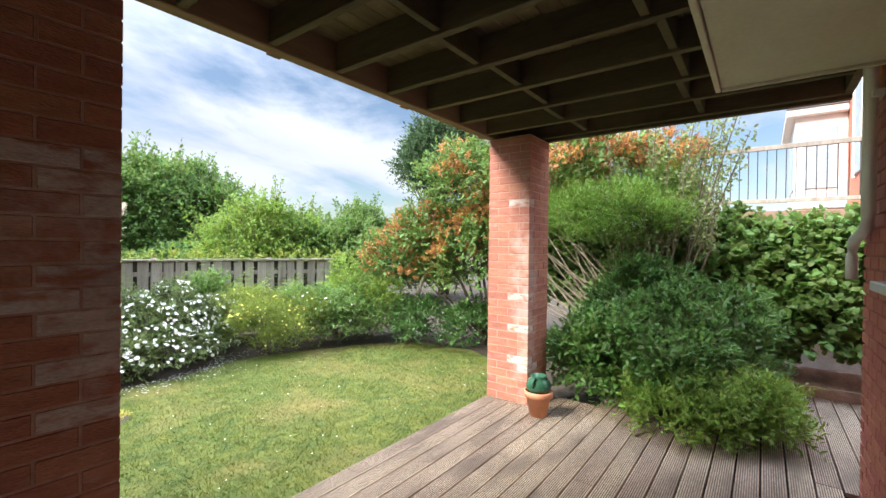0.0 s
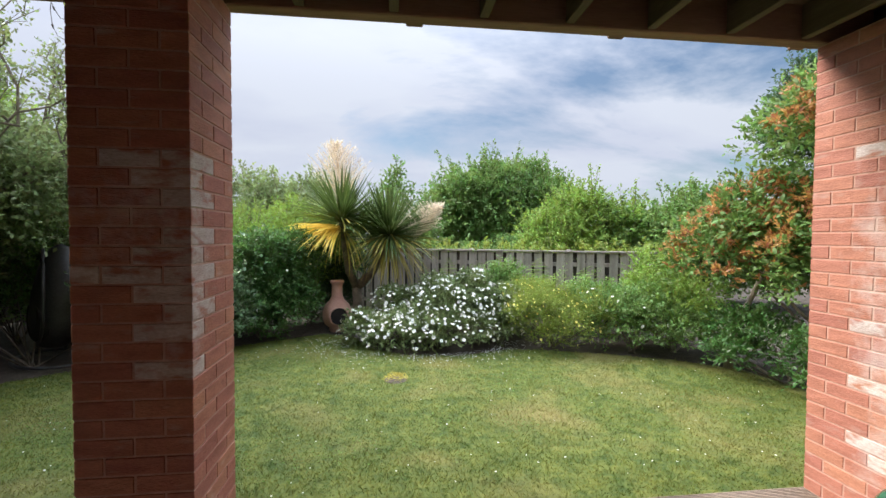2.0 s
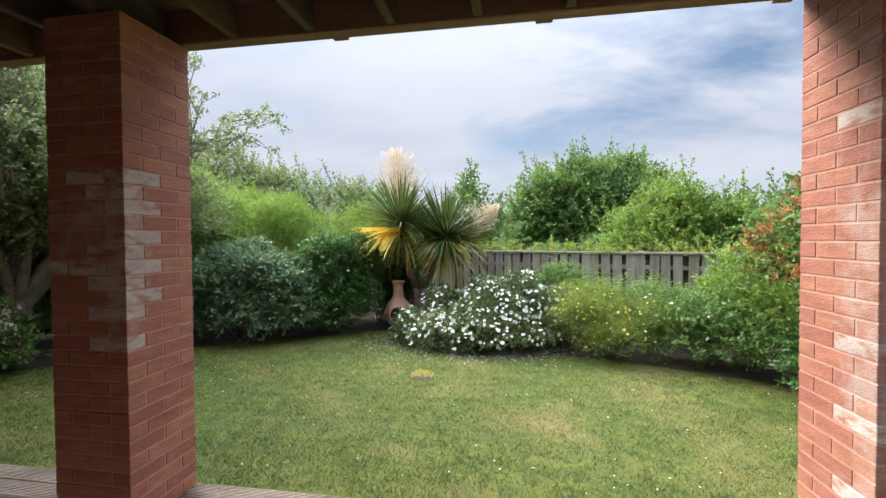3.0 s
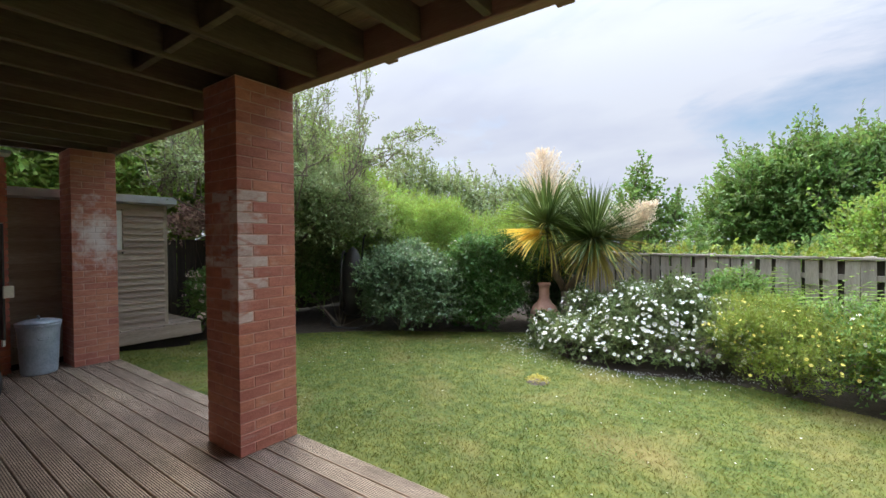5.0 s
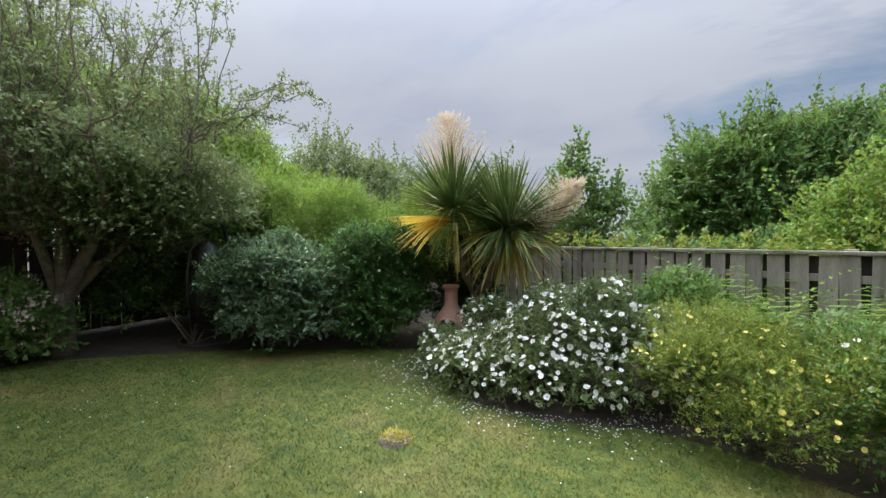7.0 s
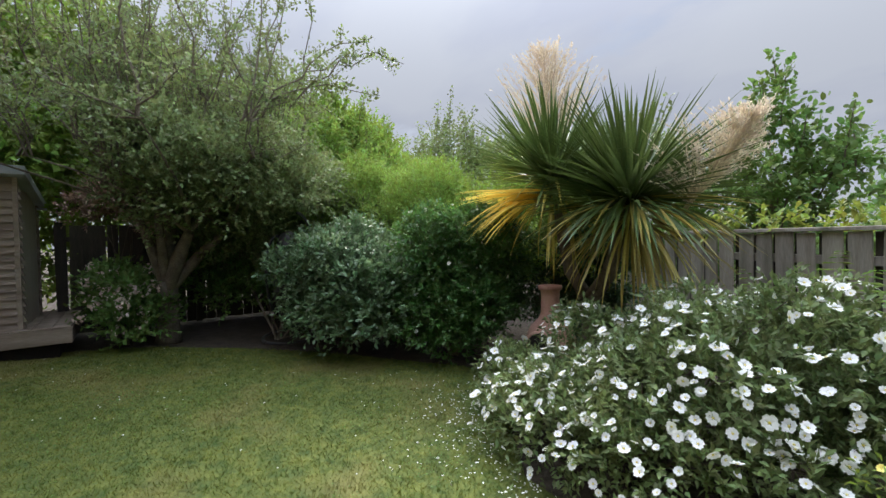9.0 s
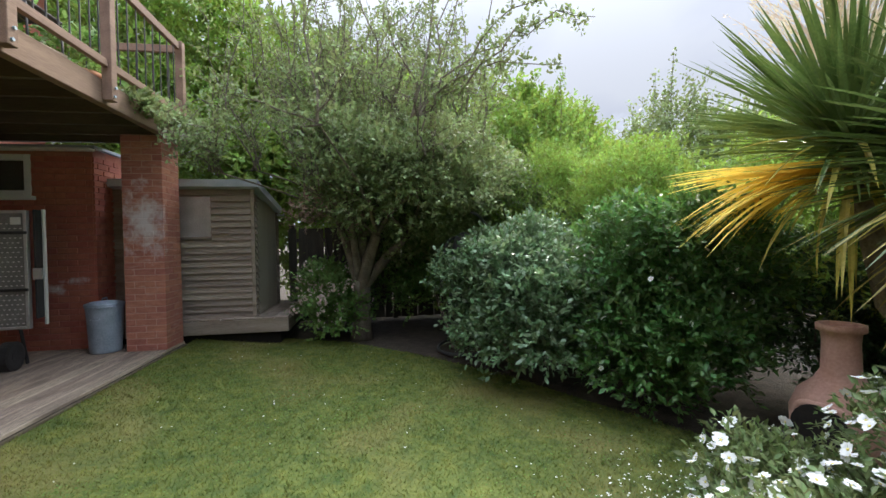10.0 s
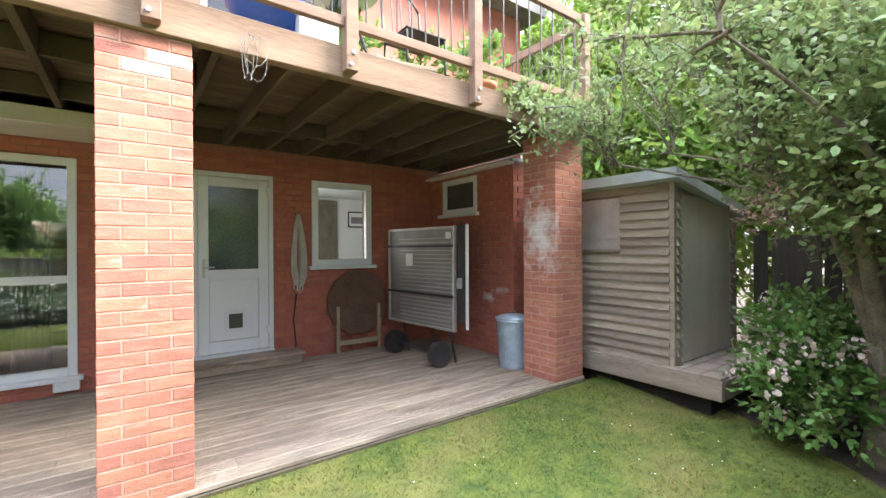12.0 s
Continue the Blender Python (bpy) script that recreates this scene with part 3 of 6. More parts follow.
structure("roof_store", box(-5.3, -3.93, -2.69, -0.88, 2.462, 2.50, 0.004), M["felt"])
structure("ceiling_room", box(-5.7, 2.8, -8.9, WALL_Y - 0.30, 2.5, 2.6), M["plaster"])
structure("floor_room", box(-5.7, 2.8, -8.9, WALL_Y - 0.30, -0.15, 0.1), M["darkwood"])
structure("wall_room_back", box(-5.7, 2.8, -6.3, -6.2, 0.102, 2.498), M["plaster"])
# Added dark panel that stands for the dark left part of the room view.
structure("door_room", box(-3.84, -2.95, -6.197, -6.15, 0.102, 2.45, 0.004), M["bark"])
structure("wall_room_side", box(-5.0, -4.9, -6.198, WALL_Y - 0.302, 0.102, 2.498), M["plaster"])
structure("wall_room_side", box(-1.95, -1.85, -6.198, WALL_Y - 0.302, 0.102, 2.498), M["plaster"])
structure("wall_room_side", box(-0.1, 0.0, -6.198, WALL_Y - 0.302, 0.102, 2.498), M["plaster"])


def framed_opening(name, a0, a1, z0, z1, face, axis="x", bars=(), sill=True, pane_material="glass", width=0.065, parent_kind="structure", label=""):
    """A window set in its hole, flush 4 cm behind the face. axis y: the wall runs along y and looks to +x."""
    ob = tagged(new(name), label, kind="structure")
    def bx(a, b, y0, y1, c, d, bevel=0.006):
        if axis == "x":
            return box(a, b, face + y0, face + y1, c, d, bevel)
        return box(face + y0, face + y1, a, b, c, d, bevel)
    bm = bx(a0, a0 + width, -0.07, 0.012, z0, z1)
    for args in ((a1 - width, a1, z0, z1), (a0 + width, a1 - width, z0, z0 + width), (a0 + width, a1 - width, z1 - width, z1)):
        extra = bx(args[0], args[1], -0.07, 0.012, args[2], args[3])
        tmp = bpy.data.meshes.new("tmp")
        extra.to_mesh(tmp)
        extra.free()
        bm.from_mesh(tmp)
        bpy.data.meshes.remove(tmp)
    part("window_frame", bm, M["upvc"], ob, "white plastic frame")
    edges = [z0 + width]
    for z in bars:
        part("bar", bx(a0 + width, a1 - width, -0.065, 0.006, z - width / 2, z + width / 2), M["upvc"], ob)
        edges += [z - width / 2, z + width / 2]
    edges.append(z1 - width)
    for lo, hi in zip(edges[::2], edges[1::2]):
        pane = part("pane", bx(a0 + width - 0.004, a1 - width + 0.004, -0.038, -0.026, lo - 0.004, hi + 0.004, 0), M[pane_material], ob)
        pane.visible_shadow = False
    if sill:
        part("window_sill", bx(a0 - 0.05, a1 + 0.05, 0.002, 0.075, z0 - 0.045, z0 + 0.002, 0.005), M["upvc"], ob, "white projecting sill")
    return ob


structure("wall_landing", box(-2.8, -0.6, -3.4, -3.3, 2.62, 5.4), M["plaster"])
framed_opening("window_5", -2.6, -0.8, 2.95, 5.0, WALL_Y, bars=(), label="upper white plastic balcony window")
# Added fill lamp that brightens the room; no window opens behind it.
room_light = new("room_fill_light", bpy.data.lights.new("room_fill_light", "AREA"))
room_light.data.shape, room_light.data.size, room_light.data.size_y, room_light.data.energy = "RECTANGLE", 1.2, 1.2, 15
room_light.matrix_world = look((-2.02, -4.4, 1.5), (-5.0, -4.9, 1.5))
framed_opening("window_1", *WIN2, WALL_Y, label="white plastic kitchen window beside the stored trailer tent", pane_material="clear_glass", width=0.085)
framed_opening("window_2", *BIGW, WALL_Y, bars=(1.10,), width=0.075, label="tall white plastic window reflecting the garden")
framed_opening("window_3", *WIN4, WALL_Y, label="white plastic side window near the downpipe")
framed_opening("window_4", *VENT, -3.98, axis="y", pane_material="darkglass", width=0.075, label="small white high window with dark pane")


def back_door():
    x0, x1, z0, z1 = DOOR
    ob = tagged(new("door_1"), "white plastic back door with frosted pane and cat flap", kind="structure")
    y = WALL_Y
    for nm, b in (("door_frame", (x0, x0 + 0.055, y - 0.07, y + 0.012, z0, z1)), ("door_frame", (x1 - 0.055, x1, y - 0.07, y + 0.012, z0, z1)),
                  ("door_frame", (x0 + 0.055, x1 - 0.055, y - 0.07, y + 0.012, z1 - 0.055, z1)), ("threshold", (x0, x1, y - 0.07, y + 0.05, z0 - 0.03, z0))):
        part(nm, box(*b, 0.005), M["upvc"], ob)
    a, b, c, d = x0 + 0.06, x1 - 0.06, z0 + 0.005, z1 - 0.06
    leaf = part("door_leaf", box(a, a + 0.11, y - 0.055, y - 0.005, c, d, 0.004), M["upvc"], ob)
    part("door_leaf", box(b - 0.11, b, y - 0.055, y - 0.005, c, d, 0.004), M["upvc"], ob)
    part("door_leaf", box(a + 0.11, b - 0.11, y - 0.055, y - 0.005, d - 0.11, d, 0.004), M["upvc"], ob)
    part("door_leaf", box(a + 0.11, b - 0.11, y - 0.055, y - 0.005, 1.03, 1.15, 0.004), M["upvc"], ob)
    part("door_leaf", box(a + 0.11, b - 0.11, y - 0.055, y - 0.005, c, c + 0.14, 0.004), M["upvc"], ob)
    part("door_pane", box(a + 0.105, b - 0.105, y - 0.035, y - 0.025, 1.145, d - 0.105), M["frosted"], ob, "dark frosted glass pane")
    part("door_panel", box(a + 0.112, b - 0.112, y - 0.045, y - 0.016, c + 0.142, 1.028, 0.008), M["upvc"], ob)
    part("cat_flap", box(-1.26, -1.04, y - 0.014, y + 0.004, 0.42, 0.66, 0.006), M["upvc"], ob, "white framed cat flap")
    part("flap", box(-1.225, -1.075, y + 0.0045, y + 0.009, 0.455, 0.625, 0.002), M["darkglass"], ob, "dark translucent flap")
    h = box(b - 0.075, b - 0.045, y - 0.004, y + 0.008, 1.06, 1.28, 0.004)
    part("door_handle", box(b - 0.17, b - 0.05, y + 0.03, y + 0.045, 1.17, 1.19, 0.004, bm=h), M["alu"], ob, "metal lever handle")
    for z in (0.35, 2.05):
        part("hinge", box(a - 0.012, a + 0.02, y - 0.004, y + 0.014, z, z + 0.1, 0.003), M["upvc"], ob)


back_door()


def pillar(x0, label):
    """A square brick pillar 44 cm wide; courses of 75 mm, its bricks laid in turning pairs."""
    ob = thing("brick_pillar", (x0 + 0.22, -0.22, 0), label, "pillar", "pillars under the balcony")
    part("core", box(-0.2175, 0.2175, -0.2175, 0.2175, 0, BALC_Z - 0.003), M["mortar"], ob)
    h = 0.0675
    shapes = [mesh_of("brick", box(-a / 2, a / 2, -b / 2, b / 2, 0, h, 0.0025), M["brick"]) for a, b in ((0.217, 0.1035), (0.1035, 0.217))]
    limed = [mesh_of("brick", box(-a / 2, a / 2, -b / 2, b / 2, 0, h, 0.0025), M["limed_brick"]) for a, b in ((0.217, 0.1035), (0.1035, 0.217))]
    rng = random.Random(int(x0 * 100) + 7)
    for c in range(34):
        z = 0.004 + c * 0.0755
        for i in range(6):
            if i < 4:
                u, v, k = (-0.1125 if i % 2 else 0.1125), (0.16875 if i < 2 else -0.16875), 0
            else:
                u, v, k = (0.16875 if i == 4 else -0.16875), 0.0, 1
            if c % 2:
                u, v, k = v, u, 1 - k
            white = False
            if x0 == AX:
                corner = u > 0.1 and v < -0.1
                white = (0.85 < z < 1.78 and ((corner and rng.random() < 0.8) or (v < -0.1 and rng.random() < 0.15))) or (c > 30 and v > 0.1 and rng.random() < 0.6)
            elif x0 == BX:
                white = u < -0.1 and v < -0.1 and rng.random() < 0.18
            b = new("brick", (limed if white else shapes)[k])
            b.parent = ob
            b.location = (u + rng.uniform(-0.001, 0.001), v + rng.uniform(-0.001, 0.001), z)
    return ob


def pillars():
    pillar(AX, "red brick pillar with a whitened edge at the lawn's corner of the deck")
    pillar(BX, "red brick pillar with lime bloom beside the terracotta pot")
    pillar(CX, "red brick pillar with white paint patch beside the metal bin")


def balcony():
    ob = thing("balcony", (0, 0, BALC_Z), "timber balcony on joists with metal balusters and weathered posts", "balcony")
    x0, x1 = -4.16, 3.66
    z1 = 0.225
    part("front_beam", box(x0, x1, -0.05, 0.035, 0.0, z1, 0.006), M["beam"], ob, "weathered brown front beam")
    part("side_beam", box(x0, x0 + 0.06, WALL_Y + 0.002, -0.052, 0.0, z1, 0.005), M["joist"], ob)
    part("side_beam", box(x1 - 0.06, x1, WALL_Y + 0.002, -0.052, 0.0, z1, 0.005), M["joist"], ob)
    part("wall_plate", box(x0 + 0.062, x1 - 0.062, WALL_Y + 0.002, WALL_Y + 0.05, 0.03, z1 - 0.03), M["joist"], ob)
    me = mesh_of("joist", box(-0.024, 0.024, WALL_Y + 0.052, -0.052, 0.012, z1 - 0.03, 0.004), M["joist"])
    xs = [x0 + 0.40 + i * 0.455 for i in range(17)]
    for x in xs:
        j = new("joist", me)
        j.parent = ob
        j.location = (x, 0, 0)
    nog = mesh_of("nogging", box(0.026, 0.429, -0.022, 0.022, 0.03, z1 - 0.04, 0.003), M["joist"])
    for x in xs[:-1]:
        for y in ((-0.86, -1.80) if x > -0.7 else (-1.80,)):
            n = new("nogging", nog)
            n.parent = ob
            n.location = (x, y + (0.0 if int(x * 7) % 2 else 0.05), 0)
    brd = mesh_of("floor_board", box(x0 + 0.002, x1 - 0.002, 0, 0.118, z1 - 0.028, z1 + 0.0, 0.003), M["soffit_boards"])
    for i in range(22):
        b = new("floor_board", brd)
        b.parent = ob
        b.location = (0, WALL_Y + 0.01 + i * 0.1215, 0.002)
    post = mesh_of("post", box(-0.045, 0.045, 0.038, 0.125, 0.03, 1.27, 0.005), M["beam"])
    bolt = mesh_of("bolt", tube([(0, 0.124, 0), (0, 0.138, 0)], 0.013, 8), M["zinc"])
    px = [-4.03, -2.52, -1.38, -0.24, 0.90, 2.04, 3.18]
    for x in px:
        p = new("post", post)
        p.parent = ob
        p.location = (x, 0, 0)
        for z in (0.07, 0.155):
            q = new("bolt", bolt)
            q.parent = p
            q.location = (0.012 if z < 0.1 else -0.008, 0, z)
    for a, b in zip(px, px[1:]):
        part("top_rail", box(a + 0.047, b - 0.047, 0.05, 0.10, 1.16, 1.25, 0.004), M["beam"], ob)
        part("low_rail", box(a + 0.047, b - 0.047, 0.05, 0.10, 0.33, 0.40, 0.004), M["beam"], ob)
        n = 8
        for i in range(n):
            x = a + (b - a) * (i + 1) / (n + 1)
            part("baluster", tube([(x, 0.075, 0.39), (x, 0.075, 1.17)], 0.007, 6), M["black"], ob)
    part("top_rail", box(x1 - 0.09, x1 - 0.04, WALL_Y + 0.002, 0.04, 1.16, 1.25, 0.004), M["beam"], ob)
    part("top_rail", box(x0 + 0.04, x0 + 0.09, WALL_Y + 0.002, 0.04, 1.16, 1.25, 0.004), M["beam"], ob)
    for i in range(14):
        y = WALL_Y + 0.15 + i * 0.19
        part("baluster", tube([(x0 + 0.065, y, z1), (x0 + 0.065, y, 1.17)], 0.007, 6), M["black"], ob)
    return ob


balcony()
structure("soffit_bay", box(-0.15, 2.50, WALL_Y + 0.003, -2.0, 2.455, BALC_Z + 0.008, 0.006), M["cream"])
structure("trim_bay", box(-0.17, 2.52, -1.998, -1.97, 2.44, BALC_Z + 0.004, 0.004), M["cream"])
structure("trim_bay", box(2.502, 2.53, WALL_Y + 0.003, -2.0, 2.44, BALC_Z + 0.004, 0.004), M["cream"])
structure("trim_store", box(-3.98, -3.86, -2.69, -0.90, 2.43, 2.458, 0.003), M["white"])


def grooved_board(length):
    """A deck board 120 mm wide with nine grooves along it."""
    prof = [(0.0, -0.028), (0.0, -0.004), (0.004, 0.0)]
    y = 0.009
    for i in range(9):
        prof += [(y, 0.0), (y + 0.0015, -0.0035), (y + 0.005, -0.0035), (y + 0.0065, 0.0)]
        y += 0.0128
    prof += [(0.1235, 0.0), (0.1275, -0.004), (0.1275, -0.028)]
    bm = bmesh.new()
    a = [bm.verts.new((0, p[0], p[1])) for p in prof]
    b = [bm.verts.new((length, p[0], p[1])) for p in prof]
    for i in range(len(prof) - 1):
        f = bm.faces.new((a[i], b[i], b[i + 1], a[i + 1]))
        # groove faces take the darker second material
        f.material_index = 1 if (3 <= i < len(prof) - 4 and (i - 3) % 4 in (0, 1, 2)) else 0
    bm.faces.new((a[0], a[-1], b[-1], b[0]))
    bm.faces.new(a)
    bm.faces.new(b[::-1])
    bmesh.ops.recalc_face_normals(bm, faces=bm.faces)
    me = mesh_of("board", bm, M["deck"])
    me.materials.append(M["groove_and_mound"])
    return me


def deck():
    ob = tagged(new("floor_deck"), "weathered grooved timber deck boards under the balcony", kind="structure")
    # Solid near-black blocks, not separate joists, paint the shade below the board gaps.
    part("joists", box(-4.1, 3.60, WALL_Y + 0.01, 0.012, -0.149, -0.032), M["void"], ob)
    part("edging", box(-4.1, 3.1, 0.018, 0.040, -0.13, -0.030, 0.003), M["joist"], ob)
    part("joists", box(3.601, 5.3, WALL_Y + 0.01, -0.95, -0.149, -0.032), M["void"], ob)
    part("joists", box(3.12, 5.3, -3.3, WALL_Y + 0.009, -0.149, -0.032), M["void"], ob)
    rng = random.Random(3)
    cache = {}
    for i in range(24):
        y = 0.015 - 0.131 - (23 - i) * 0.1397
        if y < -2.72:
            segs = [(3.12, 5.30)]
        else:
            joint = [-1.9, 0.25, -0.7, 1.4][i % 4]
            end = 5.30 if y < -1.0 else 3.62
            mid = joint + 2.9
            segs = [(-4.1, joint), (joint + 0.004, mid), (mid + 0.004, end)] if mid < end - 0.4 else [(-4.1, joint), (joint + 0.004, end)]
        for a, b in segs:
            key = round(b - a, 3)
            if key not in cache:
                cache[key] = grooved_board(key)
            o = new("board", cache[key])
            o.parent = ob
            o.location = (a, y, rng.uniform(-0.0015, 0.0015))
    step = tagged(new("step_deck"), "low timber step at the far end of the deck", kind="structure")
    part("riser", box(5.31, 6.2, -3.3, -2.0, -0.15, 0.10, 0.005), M["deck"], step)


# ---- shed, platform, far fence ----
def shed():
    x1, y1, z0 = -4.37, 0.83, 0.235
    ob = thing("garden_shed", (x1, y1, z0), "weathered brown lap-boarded garden shed with felt roof on a low platform", "shed")
    d, w = 1.45, 1.95
    part("wall_core", box(-d, -0.02, -w, -0.02, 0, 1.68), M["shed"], ob)
    n, lift = 20, 0.0896
    for i in range(n):
        z = i * lift
        def lap(xa, ya, xb, yb, nx, ny):
            b = bmesh.new()
            lo, hi = 0.036, 0.006
            v = []
            for (x, y) in ((xa, ya), (xb, yb)):
                v.append([b.verts.new((x + nx * lo, y + ny * lo, z)), b.verts.new((x + nx * hi, y + ny * hi, z + lift)),
                          b.verts.new((x - nx * 0.03, y - ny * 0.03, z + lift)), b.verts.new((x - nx * 0.03, y - ny * 0.03, z))])
            for k in range(4):
                b.faces.new((v[0][k], v[0][(k + 1) % 4], v[1][(k + 1) % 4], v[1][k]))
            b.faces.new(v[0][::-1])
            b.faces.new(v[1])
            bmesh.ops.recalc_face_normals(b, faces=b.faces)
            return b
        if 1.12 < z + 0.045 < 1.68:
            part("lap_board", lap(0, -0.55, 0, -0.03, 1, 0), M["shed"], ob)
            part("lap_board", lap(0, -w, 0, -1.12, 1, 0), M["shed"], ob)
        else:
            part("lap_board", lap(0, -w, 0, -0.03, 1, 0), M["shed"], ob)
        if i < 19:
            part("lap_end", lap(-0.115, 0, -0.042, 0, 0, 1), M["shed"], ob)
            part("lap_end", lap(-d + 0.06, 0, -d + 0.15, 0, 0, 1), M["shed"], ob)
    part("corner_post", box(-0.04, 0.014, -0.04, 0.014, 0, 1.80, 0.003), M["shed"], ob)
    part("corner_post", box(-d - 0.01, -d + 0.05, -0.03, 0.02, 0, 1.45, 0.003), M["shed"], ob)
    part("side_panel", box(-d + 0.152, -0.117, -0.019, 0.006, 0.01, 1.665, 0.003), M["panel"], ob, "smooth grey-brown side panel")
    part("window_board", box(-0.02, 0.004, -1.12, -0.55, 1.13, 1.68, 0.003), M["alu"], ob, "pale panel over the shed window")
    part("window_sill", box(0.0, 0.04, -1.14, -0.53, 1.10, 1.13, 0.003), M["shed"], ob)
    b = bmesh.new()
    prof = [(0.14, 1.80), (0.14, 1.90), (-d - 0.12, 1.60), (-d - 0.12, 1.50)]
    va = [b.verts.new((x, -w - 0.1, z)) for x, z in prof]
    vb = [b.verts.new((x, 0.1, z)) for x, z in prof]
    for k in range(4):
        b.faces.new((va[k], va[(k + 1) % 4], vb[(k + 1) % 4], vb[k]))
    b.faces.new(va)
    b.faces.new(vb[::-1])
    bmesh.ops.recalc_face_normals(b, faces=b.faces)
    part("roof", b, M["felt"], ob, "grey mineral felt roof")
    b = bmesh.new()
    v = [b.verts.new(p) for p in ((-0.02, -0.02, 1.66), (-d, -0.02, 1.5), (-d, -0.02, 1.66), (-0.02, -0.02, 1.86), (-0.02, -w, 1.66), (-0.02, -w, 1.86))]
    part("gable", box(-d, -0.021, -w, -0.021, 1.6, 1.68), M["shed"], ob)
    part("gable", box(-0.5, -0.022, -w, -0.022, 1.68, 1.78), M["shed"], ob)
    b.free()
    p = thing("shed_platform", (-4.58, 0.2, GROUND), "low weathered timber platform under the shed", "platform")
    part("fascia", box(0.26, 0.30, -1.4, 1.08, 0.18, 0.361, 0.006), M["shed"], p)
    part("fascia", box(-1.6, 0.258, 1.04, 1.08, 0.18, 0.361, 0.006), M["shed"], p)
    for i in range(14):
        y = -1.4 + i * 0.177
        part("plank", box(-1.6, 0.30, y, y + 0.17, 0.362, 0.385, 0.004), M["shed"], p)
    # Near-black block puts the shade under the platform into colour.
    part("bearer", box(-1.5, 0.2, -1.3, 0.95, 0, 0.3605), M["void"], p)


def picket_fence(name, a, b, z0, z1, pitch, wide, material, label, rails=True, cap=True, back=False):
    a, b = Vector(a), Vector(b)
    d = (b - a)
    length = d.length
    ob = thing(name, (a.x, a.y, z0), label, "fence", turn=math.degrees(math.atan2(d.y, d.x)))
    h = z1 - z0
    me = mesh_of("fence_board", box(0, wide, -0.009, 0.009, 0.04, h - 0.03, 0.003), M[material])
    n = int(length / pitch)
    rng = random.Random(4)
    for i in range(n):
        o = new("fence_board", me)
        o.parent = ob
        o.location = (i * pitch, rng.uniform(-0.004, 0.004), rng.uniform(-0.012, 0.008))
        o.rotation_euler = (0, radians(rng.uniform(-0.9, 0.9)), 0)
        o.scale = (rng.uniform(0.93, 1.10), 1, 1)
    if back:
        # Back boards are painted dark so that the gaps look shaded.
        bme = mesh_of("back_board", box(0, wide, -0.009, 0.009, 0.04, h - 0.04, 0.003), M["fence_shaded"])
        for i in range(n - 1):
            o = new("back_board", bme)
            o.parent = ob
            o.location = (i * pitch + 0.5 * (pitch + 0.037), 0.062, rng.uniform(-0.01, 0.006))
    if rails:
        for z in (0.28, h - 0.28):
            part("rail", box(0, length, 0.011, 0.05, z, z + 0.07, 0.004), M[material], ob)
    if cap:
        part("cap_rail", box(-0.05, length + 0.05, -0.035, 0.05, h - 0.028, h + 0.004, 0.004), M[material], ob)
    for i in range(int(length / 1.8) + 1):
        part("fence_post", box(i * 1.8, i * 1.8 + 0.09, 0.052, 0.13, 0, h + 0.02, 0.005), M[material], ob)
    return ob


FENCE_A, FENCE_B = (-1.1, 7.26), (5.2, 4.60)

